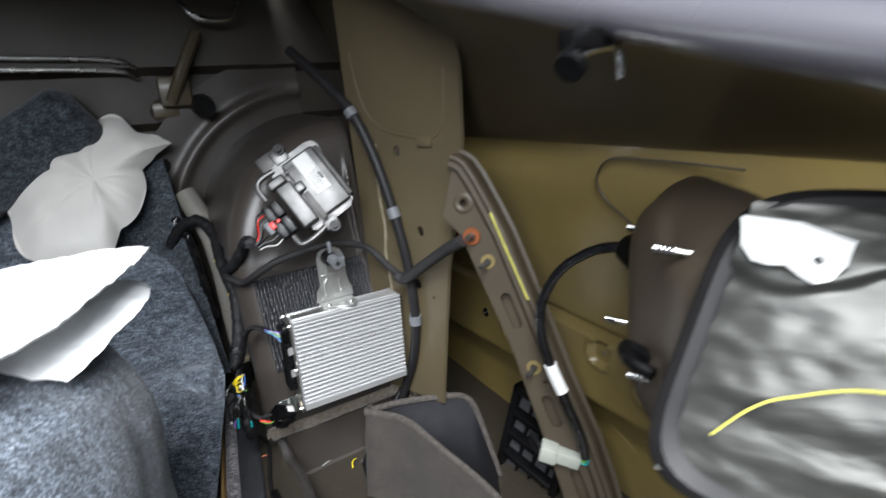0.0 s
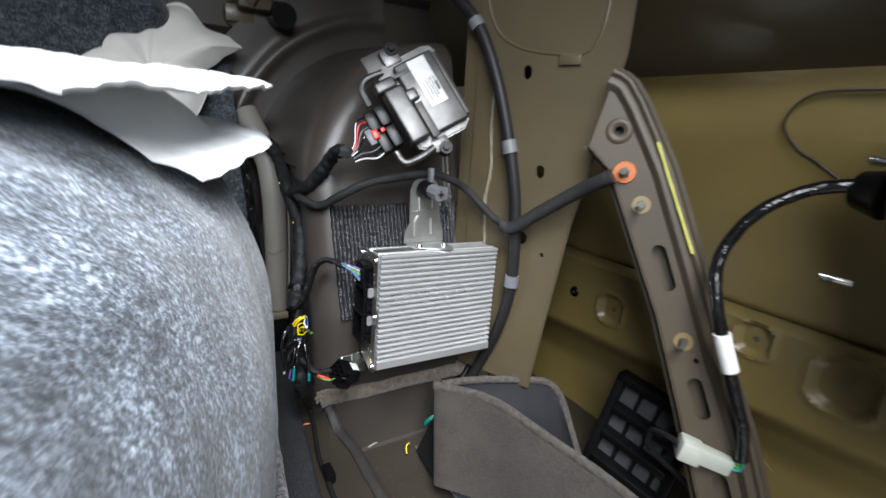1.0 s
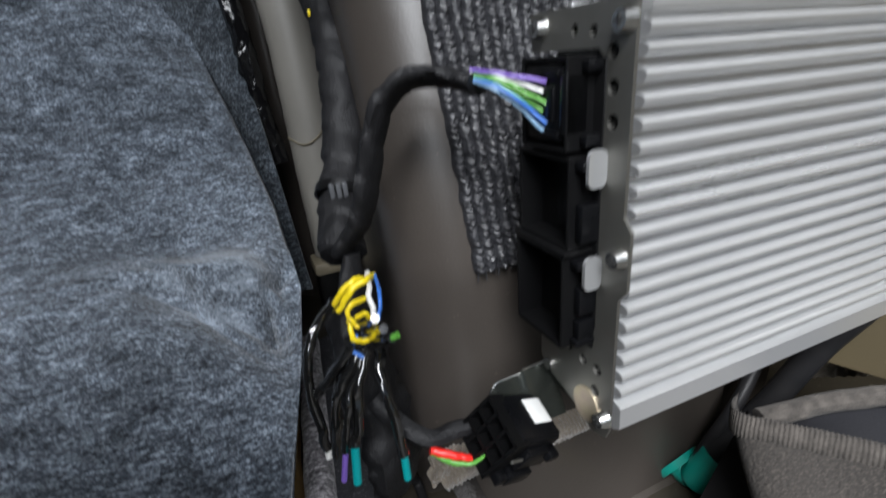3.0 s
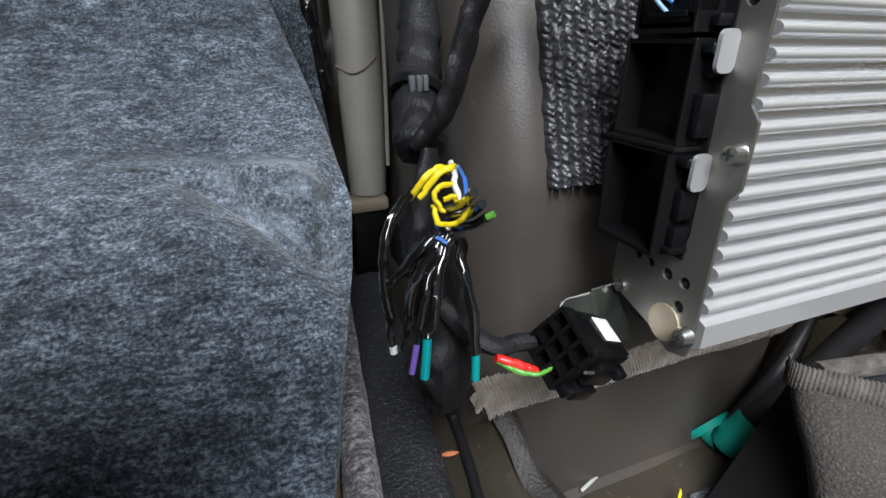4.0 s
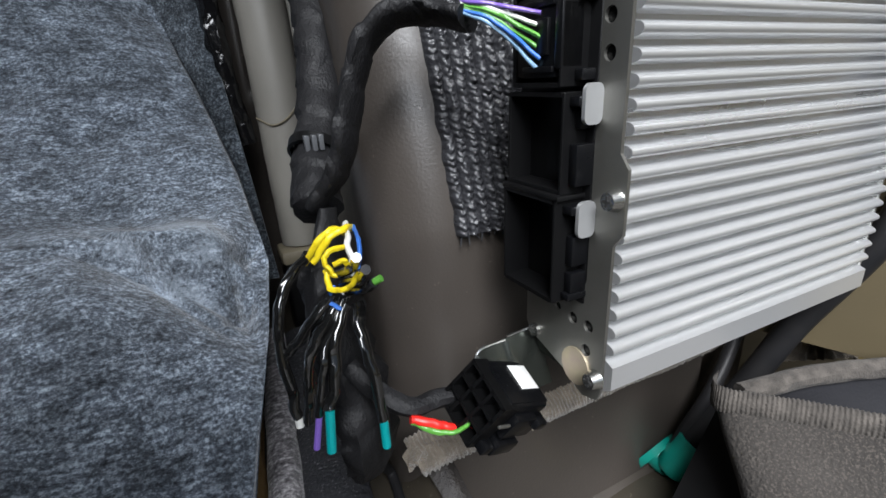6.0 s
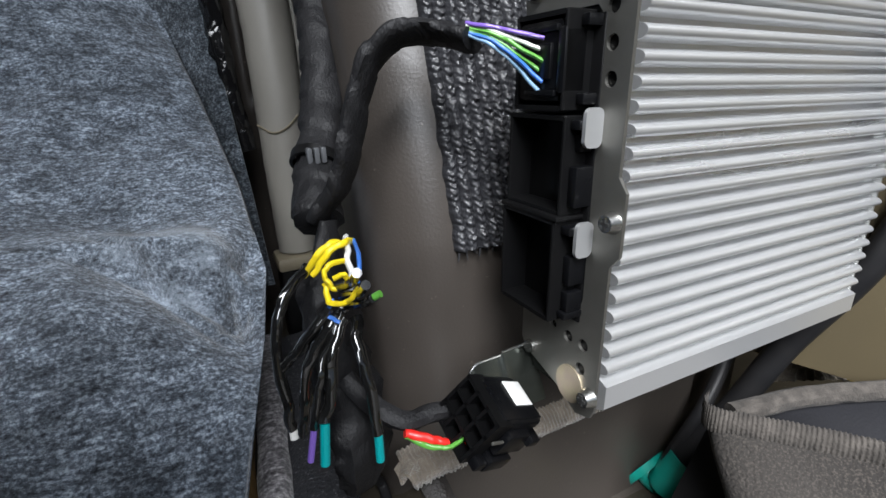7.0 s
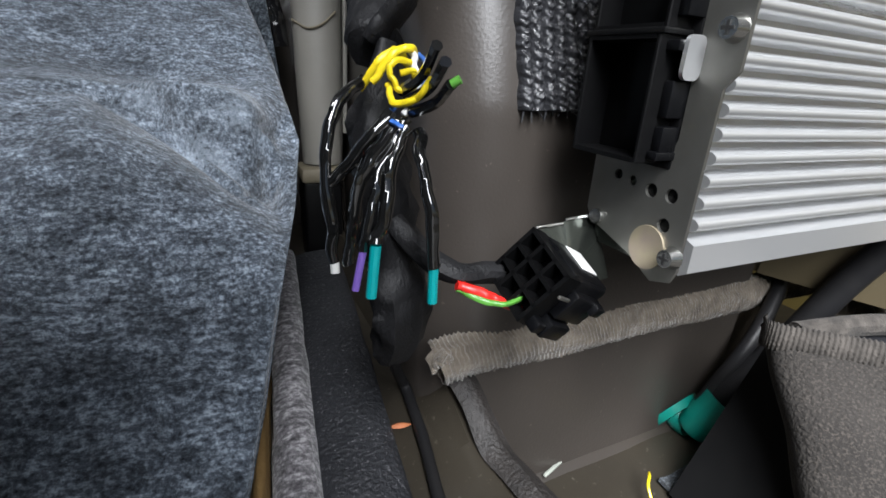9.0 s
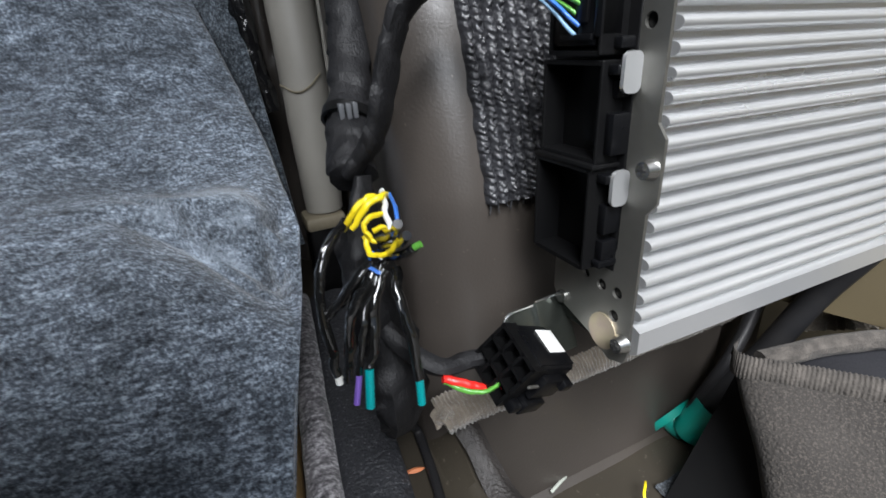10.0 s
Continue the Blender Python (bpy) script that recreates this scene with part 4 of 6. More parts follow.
def ground_lug():
    e = empty("ground_lug", BR)
    bm = rod((0, 0, 0.0008), (0, 0, 0.0032), 0.0138, 0.0132, 24)
    add_box(bm, (-0.0150, -0.0070, 0.0020), (0.016, 0.014, 0.0024), bevel=0.0008)
    part("ring", bm, COPPER, e, "orange copper ring terminal")
    bm = rod((0, 0, 0.003), (0, 0, 0.009), 0.0068, 0.0062, 6)
    add_rod(bm, (0, 0, 0.009), (-0.001, 0, 0.020), 0.0045, 0.0042, 12)
    part("nut", bm, DULLSTEEL, e, "steel nut on a threaded stud")
    part("crimp", rod((-0.015, -0.0075, 0.003), (-0.024, -0.0125, 0.004), 0.0062, 0.0070, 14), COPPER, e)
    return tagged(e, "copper ground lug bolted to the body brace", "cable lug")


ground_lug()


# ---- cables and harness ----
def cable(name, pts, r, material, label, category, wobble=0.0, steps=8, seg=12, flat=1.0, taper=None, seed=0.0):
    return tagged(part(name, tube(pts, r, seg, steps, wobble, flat, seed, taper), material, smooth=1.0), label, category)


main_cable = empty("battery_cable", Matrix.Translation((0.11, 0.0, 0.75)))
inv = main_cable.matrix_world.inverted()


def under(ob, thing):
    """Hangs a part that is built in world places under its thing."""
    ob.parent = thing
    ob.matrix_parent_inverse = thing.matrix_world.inverted()
    return ob


CABLE = [(0.020, 0.19, 1.10), (0.055, 0.115, 1.035), (0.077, 0.068, 0.987), (0.094, 0.032, 0.911), (0.107, 0.004, 0.816), (0.116, -0.012, 0.728), (0.120, -0.016, 0.614),
         (0.116, 0.000, 0.53), (0.108, 0.030, 0.455), (0.094, 0.046, 0.400), (0.070, 0.060, 0.356), (0.060, 0.066, 0.334)]
under(part("sheath", tube(CABLE, 0.0088, 14, 8), SHEATH, smooth=1.0), main_cable)
for a, b in (((0.0745, 0.073, 0.992), (0.0785, 0.065, 0.980)), ((0.1055, 0.007, 0.826), (0.1080, 0.002, 0.808)), ((0.1202, -0.016, 0.624), (0.1198, -0.0155, 0.606))):
    c = under(part("clamp", rod(a, b, 0.0112, 0.0112, 16), GREYPLASTIC, label="grey cable clamp"), main_cable)
under(part("second_sheath", tube([(0.140, 0.085, 0.450), (0.118, 0.072, 0.425), (0.084, 0.062, 0.392), (0.064, 0.066, 0.355), (0.056, 0.068, 0.334)], 0.0052, 12, 8), SHEATH, smooth=1.0), main_cable)
tagged(main_cable, "thick black cable with grey clamps running down the pillar", "cable")

ground = empty("ground_cable", Matrix.Translation((0.106, -0.005, 0.70)))
under(part("thin_run", tube([(-0.160, 0.165, 0.724), (-0.161, 0.135, 0.725), (-0.141, 0.112, 0.719), (-0.119, 0.085, 0.738), (-0.089, 0.070, 0.756), (-0.053, 0.064, 0.764), (0.000, 0.056, 0.771), (0.035, 0.056, 0.765), (0.074, 0.058, 0.746), (0.098, 0.020, 0.711), (0.108, -0.010, 0.701)],
                            0.0060, 14, 12, 0.15, wrap=0.06), BRAID, label="braided thin run"), ground)
under(part("thick_run", tube([(0.097, -0.006, 0.703), (0.106, -0.022, 0.702), (0.122, -0.062, 0.733), (0.137, -0.108, 0.767), (0.139, -0.146, 0.788), (0.142, -0.158, 0.795)], 0.0095, 16, 12, 0.06, wrap=0.02), BRAID, smooth=1.0), ground)
tagged(ground, "black cloth-taped ground cable running to the copper lug", "cable")

loom = empty("wiring_harness", Matrix.Translation((-0.185, 0.09, 0.60)))
under(part("trunk", tube([(-0.236, 0.40, 0.74), (-0.216, 0.372, 0.775), (-0.194, 0.350, 0.793), (-0.174, 0.330, 0.795), (-0.158, 0.290, 0.770), (-0.160, 0.225, 0.727), (-0.153, 0.185, 0.680), (-0.157, 0.160, 0.645), (-0.163, 0.145, 0.618), (-0.171, 0.126, 0.598), (-0.179, 0.106, 0.584), (-0.183, 0.092, 0.573)],
                         0.0108, 18, 14, 0.16, seed=2, wrap=0.16), TAPE, label="cloth-taped main trunk", smooth=1.2), loom)
under(part("module_branch", tube([(-0.158, 0.205, 0.722), (-0.153, 0.150, 0.737), (-0.141, 0.125, 0.760), (-0.130, 0.105, 0.783), (-0.128, 0.080, 0.798), (-0.126, 0.052, 0.800)], 0.0095, 16, 12, 0.35, seed=5, wrap=0.14), TAPE, smooth=1.2), loom)
under(part("foam_wrap", tube([(-0.218, 0.385, 0.80), (-0.201, 0.372, 0.755), (-0.193, 0.365, 0.68), (-0.190, 0.362, 0.62), (-0.184, 0.360, 0.57)], 0.0085, 12, 10, 0.35, seed=9), GLOSSTAPE, label="glossy black foam wrap"), loom)
under(part("clip", box((-0.146, 0.192, 0.683), (0.014, 0.008, 0.010), bevel=0.002), PLASTIC, label="small black push-in clip"), loom)
under(part("amplifier_branch", tube([(-0.182, 0.092, 0.576), (-0.174, 0.084, 0.590), (-0.168, 0.081, 0.608), (-0.163, 0.080, 0.627), (-0.157, 0.079, 0.640), (-0.147, 0.075, 0.648), (-0.136, 0.065, 0.648), (-0.127, 0.052, 0.6445)], 0.0094, 16, 12, 0.22, seed=11, flat=0.42, wrap=0.14), TAPE, smooth=1.2), loom)
under(part("tail", tube([(-0.180, 0.086, 0.575), (-0.185, 0.080, 0.540), (-0.183, 0.072, 0.510), (-0.180, 0.068, 0.485), (-0.179, 0.066, 0.466), (-0.182, 0.070, 0.448)], 0.0165, 14, 8, 0.45, 0.55, 14,
                       lambda t: 0.35 + 0.55 * smoothstep(0.0, 0.22, t) + 0.38 * t - 0.75 * max(0, t - 0.8) * 5 * 0.6), TAPE, label="loosely taped harness tail", smooth=1.2), loom)
under(part("relay_branch", tube([(-0.186, 0.060, 0.512), (-0.178, 0.050, 0.502), (-0.168, 0.0415, 0.4955), (-0.156, 0.042, 0.494), (-0.146, 0.042, 0.492)], 0.0044, 10, 6, 0.2), TAPE), loom)
tie_c, tie_d = Vector((-0.1735, 0.1205, 0.5940)), Vector((0.38, 0.55, 0.74)).normalized()
tie_a = tie_d.cross(Vector((0, 1, 0))).normalized()
tie_b = tie_d.cross(tie_a)


def tie_fn(u, v):
    a = 2 * math.pi * u
    w = [(-0.0024, 0.0118), (-0.0024, 0.0134), (0.0024, 0.0134), (0.0024, 0.0118)][int(round(v * 3))]
    return tie_c + tie_d * w[0] + (tie_a * math.cos(a) + tie_b * math.sin(a)) * w[1]


under(part("cable_tie", sheet(tie_fn, 40, 3, 0.0, True), PLASTIC, label="black cable tie", smooth=0.5), loom)
head = tie_c + Vector((-0.0034, -0.0135, 0.0058))
for k, dx in enumerate((-0.0032, 0.0, 0.0032)):
    under(part("tie_head", box(tuple(head + Vector((dx, 0.0006 * abs(k - 1), 0))), (0.0024, 0.0042, 0.0072), bevel=0.0006), GREYTIE, label="ribbed head of the cable tie"), loom)
for x, y, z in ((-0.171, 0.230, 0.735), (-0.164, 0.176, 0.682), (-0.1815, 0.122, 0.592), (-0.181, 0.119, 0.588), (-0.1785, 0.0955, 0.5835)):
    under(part("yellow_tape", box((x, y, z), (0.0016, 0.0022, 0.0030), bevel=0.0005), W_YELLOW), loom)


def strand(pts, r, m, tip=None, tip_m=None, name="strand", label=""):
    wave = spline(pts, 5)
    wave = [q + 0.0011 * Vector((wob(k * 0.45, pts[0][2] * 900, 1), wob(k * 0.45, pts[0][0] * 900, 2), 0)) * min(1, k, len(wave) - 1 - k) for k, q in enumerate(wave)]
    ob = under(part(name, tube(wave, r * (1.2 if m is W_BLACK else 1.0), 10, 3, 0.3), m, label=label, smooth=1.0), loom)
    if tip:
        under(part("cut_end", rod(pts[-1], tip, r * 0.98, r * 0.98, 10), tip_m), loom)
    return ob


strand([(-0.194, 0.070, 0.562), (-0.205, 0.060, 0.556), (-0.211, 0.055, 0.543), (-0.212, 0.050, 0.522), (-0.211, 0.050, 0.503)], 0.0017, W_BLACK, (-0.211, 0.049, 0.499), W_WHITE, label="glossy black cut strand")
strand([(-0.192, 0.045, 0.554), (-0.200, 0.045, 0.546), (-0.207, 0.050, 0.535), (-0.211, 0.052, 0.530)], 0.0017, W_BLACK)
strand([(-0.190, 0.045, 0.551), (-0.198, 0.042, 0.542), (-0.204, 0.042, 0.532), (-0.207, 0.042, 0.512), (-0.208, 0.042, 0.505)], 0.0017, W_BLACK)
strand([(-0.188, 0.045, 0.551), (-0.197, 0.040, 0.538), (-0.202, 0.036, 0.525), (-0.205, 0.035, 0.512)], 0.0013, W_BLACK, (-0.208, 0.034, 0.499), W_VIOLET)
strand([(-0.187, 0.045, 0.549), (-0.194, 0.040, 0.539), (-0.197, 0.036, 0.526), (-0.201, 0.034, 0.514)], 0.0019, W_BLACK, (-0.203, 0.033, 0.496), W_TEAL)
strand([(-0.183, 0.045, 0.548), (-0.185, 0.036, 0.539), (-0.184, 0.030, 0.525), (-0.183, 0.028, 0.506)], 0.0018, W_BLACK, (-0.183, 0.028, 0.493), W_TEAL)
strand([(-0.186, 0.046, 0.552), (-0.199, 0.047, 0.540), (-0.203, 0.047, 0.528), (-0.205, 0.046, 0.515)], 0.0016, W_BLACK)
strand([(-0.196, 0.068, 0.559), (-0.190, 0.064, 0.568), (-0.184, 0.064, 0.572), (-0.178, 0.070, 0.568)], 0.0014, W_YELLOW, label="yellow strand")
strand([(-0.194, 0.060, 0.562), (-0.187, 0.058, 0.571), (-0.180, 0.060, 0.573), (-0.175, 0.068, 0.570)], 0.0014, W_YELLOW)
strand([(-0.1834, 0.0520, 0.5686), (-0.1892, 0.0492, 0.5693), (-0.1920, 0.0477, 0.5657), (-0.1892, 0.0463, 0.5607), (-0.1848, 0.0448, 0.5621), (-0.1856, 0.0441, 0.5664), (-0.1899, 0.0441, 0.5657)], 0.0010, W_YELLOW)
strand([(-0.192, 0.050, 0.562), (-0.192, 0.044, 0.557), (-0.187, 0.037, 0.559), (-0.184, 0.033, 0.565)], 0.0011, W_YELLOW)
strand([(-0.178, 0.066, 0.573), (-0.181, 0.055, 0.569), (-0.182, 0.049, 0.561), (-0.188, 0.046, 0.553)], 0.0012, W_WHITE, label="white strand")
strand([(-0.175, 0.066, 0.571), (-0.177, 0.054, 0.568), (-0.180, 0.048, 0.560)], 0.0009, W_BLUE, label="blue strand")
strand([(-0.190, 0.048, 0.556), (-0.193, 0.044, 0.552), (-0.190, 0.040, 0.550)], 0.0009, W_BLUE)
for a, b, m in (((-0.188, 0.048, 0.560), (-0.186, 0.026, 0.574), W_BLACK), ((-0.187, 0.046, 0.557), (-0.184, 0.024, 0.570), W_BLACK), ((-0.186, 0.044, 0.554), (-0.181, 0.026, 0.564), W_BLACK)):
    under(part("cut_end", tube([a, tuple((Vector(a) + Vector(b)) / 2 + Vector((0.002, 0, -0.001))), b], 0.0018, 7, 5), m), loom)
under(part("cut_end", rod((-0.181, 0.026, 0.564), (-0.179, 0.0245, 0.5655), 0.0013), W_GREEN), loom)
for k, (m, z) in enumerate(((W_VIOLET, 0.6475), (W_WHITE, 0.644), (W_GREEN, 0.640), (W_GREEN, 0.637), (W_BLUE, 0.633), (wire_mat("pale_blue_wire", (0.20, 0.34, 0.50)), 0.630))):
    strand([(-0.131, 0.050, 0.6505 - 0.0007 * k), (-0.122, 0.041 + 0.001 * (k % 2), 0.6480 - 0.0014 * k), (-0.1105, 0.031 + 0.002 * (k % 2), z - 0.003)], 0.0008, m)
strand([(-0.1690, 0.0370, 0.4930), (-0.1600, 0.0325, 0.4900), (-0.1540, 0.0305, 0.4870), (-0.1450, 0.0290, 0.4820)], 0.0019, W_RED, label="red strand")
strand([(-0.1690, 0.0370, 0.4912), (-0.1610, 0.0302, 0.4884), (-0.1545, 0.0268, 0.4874), (-0.1490, 0.0260, 0.4884), (-0.1430, 0.0280, 0.4898)], 0.0011, W_GREEN, label="green strand")
tagged(loom, "black cloth-taped wiring harness with cut coloured strands hanging loose", "wiring harness")


def relay():
    # its lattice face looks up past the felt trim, its stickered side towards the tailgate
    zl = Vector((-0.85, -0.24, 0.47)).normalized()
    yl = Vector((0.53, -0.34, 0.77))
    yl = (yl - zl * yl.dot(zl)).normalized()
    m = Matrix((yl.cross(zl), yl, zl)).transposed().to_4x4()
    m.translation = (-0.1445, 0.0279, 0.4977)
    e = empty("relay_block", m)
    part("body", box((0.0, 0.0005, -0.0195), (0.0245, 0.0250, 0.0260), bevel=0.0016), SOCKET, e, "black relay body")
    bm = bmesh.new()
    for i in range(4):
        add_box(bm, (-0.0120 + 0.0080 * i, 0.0, -0.0035), (0.0016, 0.0255, 0.0095))
    for k in range(4):
        add_box(bm, (0.0, -0.0120 + 0.0080 * k, -0.0035), (0.0255, 0.0016, 0.0095))
    part("lattice", bm, PLASTIC, e, "open lattice of plastic ribs")
    part("shoulder", box((0.001, 0.0128, -0.0190), (0.0190, 0.0014, 0.0280), bevel=0.0005), SOCKET, e)
    part("sticker", box((-0.0020, 0.0139, -0.0245), (0.0125, 0.0006, 0.0130), bevel=0.0002), LABEL, e, "white sticker")
    part("step", box((0.0135, 0.0020, -0.0200), (0.0050, 0.0130, 0.0200), bevel=0.0010), SOCKET, e)
    part("step", box((0.0150, -0.0095, -0.0170), (0.0060, 0.0080, 0.0150), bevel=0.0010), SOCKET, e)
    part("clip", box((0.0150, 0.0060, -0.0270), (0.0070, 0.0050, 0.0070), bevel=0.0010), SOCKET, e)
    part("clip", box((0.0140, -0.0100, -0.0060), (0.0070, 0.0050, 0.0060), bevel=0.0010), SOCKET, e)
    part("clip", box((0.0060, -0.0140, -0.0140), (0.0090, 0.0040, 0.0120), bevel=0.0010), SOCKET, e)
    for y, z in ((0.0050, -0.0005), (-0.0115, -0.0040)):
        part("pin", box((0.0152, y, z - 0.0032), (0.0012, 0.0014, 0.0075), bevel=0.0003), ENDPLATE, e, "bare metal pin")
    tagged(e, "black plastic relay block with a white sticker under the amplifier", "relay")
    h = empty("relay_bracket", Matrix.Translation((-0.106, 0.043, 0.502)))

    def shelf(u, v):
        x = -0.134 + 0.037 * u
        z = 0.5078 - 0.022 * v + 0.0018 * smoothstep(0.45, 0.55, u) * (1 - v)
        return (x, 0.0465 - 0.013 * v - 0.002 * smoothstep(0.12, 0.0, u), z - 0.007 * smoothstep(0.14, 0.0, u) ** 2)
    under(part("shelf", sheet(shelf, 26, 10, 0.0014), DARKZINC, smooth=0.9, label="bent dark steel shelf"), h)
    under(part("lip", tube([(-0.1345, 0.0440, 0.4985), (-0.1325, 0.0455, 0.5045), (-0.1290, 0.0462, 0.5078), (-0.1220, 0.0464, 0.5082), (-0.1155, 0.0464, 0.5084)], 0.0008, 8), STEEL, label="bright cut edge"), h)
    under(part("lip", tube([(-0.1145, 0.0464, 0.5100), (-0.1060, 0.0464, 0.5104), (-0.0995, 0.0460, 0.5106)], 0.0008, 8), STEEL), h)
    under(part("upright", box((-0.0985, 0.0410, 0.5085), (0.0012, 0.0130, 0.0130), bevel=0.0004), DARKZINC), h)
    under(part("screw", rod((-0.0990, 0.0425, 0.5115), (-0.1028, 0.0420, 0.5120), 0.0038, 0.0030), STEEL, label="bright screw"), h)
    tagged(h, "dark steel bracket that carries the relay below the amplifier", "bracket")


relay()


def pipe():
    e = empty("drain_channel", Matrix.Translation((-0.167, 0.3, 0.6)))
    under(part("channel", tube([(-0.185, 0.43, 0.84), (-0.166, 0.395, 0.785), (-0.155, 0.378, 0.745), (-0.150, 0.368, 0.68), (-0.150, 0.362, 0.60), (-0.151, 0.358, 0.53), (-0.152, 0.356, 0.470)], 0.0230, 22, 8, 0.03, taper=lambda t: 1.0 - 0.20 * t ** 3), PILE_PLAIN, smooth=1.0), e)
    under(part("ridge", tube([(-0.137, 0.350, 0.745), (-0.131, 0.344, 0.68), (-0.131, 0.340, 0.60), (-0.134, 0.338, 0.50)], 0.0020, 8), PILE_PLAIN), e)
    under(part("joint_line", tube([(-0.1725, 0.356, 0.592), (-0.162, 0.3415, 0.586), (-0.150, 0.3385, 0.590), (-0.138, 0.3425, 0.600)], 0.0009, 6), SEALER, label="fine joint line across the channel"), e)
    under(part("foot", box((-0.156, 0.350, 0.462), (0.040, 0.036, 0.014), bevel=0.004), SEALER, label="pale sealing tape at its foot"), e)
    under(part("bracket", box((-0.156, 0.352, 0.393), (0.036, 0.028, 0.125), bevel=0.004), PLASTIC, label="dark stay below the channel"), e)
    tagged(e, "grey-beige painted drain channel beside the wheel housing", "channel")


PILE_PLAIN = mat("beige_plastic", (0.225, 0.212, 0.188), 0.5, second=(0.175, 0.165, 0.146), scale=12, mix=0.9, bump=0.05, bump_scale=400)
pipe()

lamp_lead = empty("lamp_lead", Matrix.Translation((0.2, -0.3, 0.7)))
LEAD = [(0.250, -0.385, 0.815), (0.242, -0.366, 0.812), (0.228, -0.335, 0.803), (0.205, -0.305, 0.778), (0.190, -0.287, 0.742), (0.181, -0.284, 0.708), (0.176, -0.295, 0.672), (0.181, -0.308, 0.632), (0.193, -0.322, 0.584), (0.207, -0.338, 0.530), (0.214, -0.342, 0.490)]
under(part("sheath", tube(LEAD, 0.0068, 12, 8, 0.14), GLOSSTAPE, smooth=1.0), lamp_lead)
under(part("tag", tube([(0.1795, -0.3055, 0.640), (0.183, -0.310, 0.624), (0.189, -0.317, 0.602), (0.190, -0.3185, 0.598)], 0.0092, 14, 6), LABEL, label="white paper tag round the lead"), lamp_lead)
plug = under(part("plug", box((0.200, -0.312, 0.478), (0.050, 0.020, 0.020), Matrix.Translation((0.200, -0.312, 0.478)) @ pose(0, 0, 0, 0, 12, -48) @ Matrix.Translation((-0.200, 0.312, -0.478)), bevel=0.002), WHITEPLASTIC, label="milky white plug"), lamp_lead)
under(part("plug_half", box((0.186, -0.296, 0.482), (0.026, 0.026, 0.026), Matrix.Translation((0.186, -0.296, 0.482)) @ pose(0, 0, 0, 0, 12, -48) @ Matrix.Translation((-0.186, 0.296, -0.482)), bevel=0.003), WHITEPLASTIC), lamp_lead)
for dz, m in ((0.004, W_GREEN), (0.0, W_GREEN), (-0.004, W_TEAL)):
    under(part("lead_strand", tube([(0.215, -0.330, 0.474 + dz), (0.221, -0.340, 0.476 + dz), (0.216, -0.343, 0.492)], 0.0018, 6, 5), m), lamp_lead)
under(part("branch", tube([(0.180, -0.288, 0.484), (0.188, -0.270, 0.480), (0.205, -0.235, 0.462), (0.215, -0.232, 0.430), (0.240, -0.262, 0.400), (0.262, -0.300, 0.372)], 0.0045, 8, 8, 0.2), TAPE), lamp_lead)
tagged(lamp_lead, "black sheathed lamp lead with a white tag and a milky plug", "cable")

thin = cable("thin_cable", [(-0.180, 0.082, 0.440), (-0.166, 0.105, 0.405), (-0.158, 0.112, 0.386), (-0.163, 0.075, 0.3845), (-0.171, 0.035, 0.384), (-0.177, 0.000, 0.384), (-0.180, -0.050, 0.384), (-0.186, -0.14, 0.384)], 0.0032, SHEATH,
             "thin black cable lying along the floor sill", "cable", 0.1)
clipb = tagged(part("cable_end_plug", box((-0.176, -0.036, 0.389), (0.012, 0.026, 0.014), bevel=0.002), PLASTIC), "small black plug lying on the floor sill", "plug")


def grommet():
    e = empty("cable_grommet", Matrix.Translation((0.057, 0.084, 0.323)))
    n = Vector((0.15, -0.75, -0.40)).normalized()
    part("flange", rod((0, 0.002, 0.001), tuple(n * 0.0035), 0.0205, 0.0185, 32), TEAL, e, "round teal rubber flange")
    part("neck", tube([tuple(n * 0.002), tuple(n * 0.008), (0.002, -0.013, -0.003)], 0.0105, 18, 6), TEAL, e)
    # open sleeve round the cable
    axis = Vector((0.38, -0.25, 0.89)).normalized()
    side = axis.cross(Vector((0, 1, 0))).normalized()
    up = axis.cross(side)

    def cup(u, v):
        a = 2 * math.pi * u
        t = [0.0, 0.0, 0.12, 0.5, 0.9, 1.0, 1.0, 0.6][int(round(v * 7))]
        r = [0.0, 0.0105, 0.0134, 0.0140, 0.0146, 0.0148, 0.0134, 0.0130][int(round(v * 7))]
        return Vector((-0.0015, -0.018, -0.004)) + axis * (0.033 * t + 0.002 * t * math.cos(a)) + (side * math.cos(a) + up * math.sin(a)) * r
    part("sleeve", sheet(cup, 32, 7, 0.0), TEAL, e, "open teal sleeve round the cables", smooth=0.9)
    tagged(e, "teal rubber grommet with a sleeve where the cables enter the floor", "grommet")


grommet()


# ---- felt trim, paper and bag ----
FELT_LINE = [(-0.06, 0.37, -0.285), (-0.01, 0.405, -0.262), (0.05, 0.450, -0.238), (0.09, 0.472, -0.226), (0.14, 0.497, -0.210), (0.18, 0.522, -0.200), (0.25, 0.560, -0.202), (0.33, 0.618, -0.215), (0.38, 0.672, -0.230), (0.44, 0.76, -0.255), (0.47, 0.85, -0.29)]


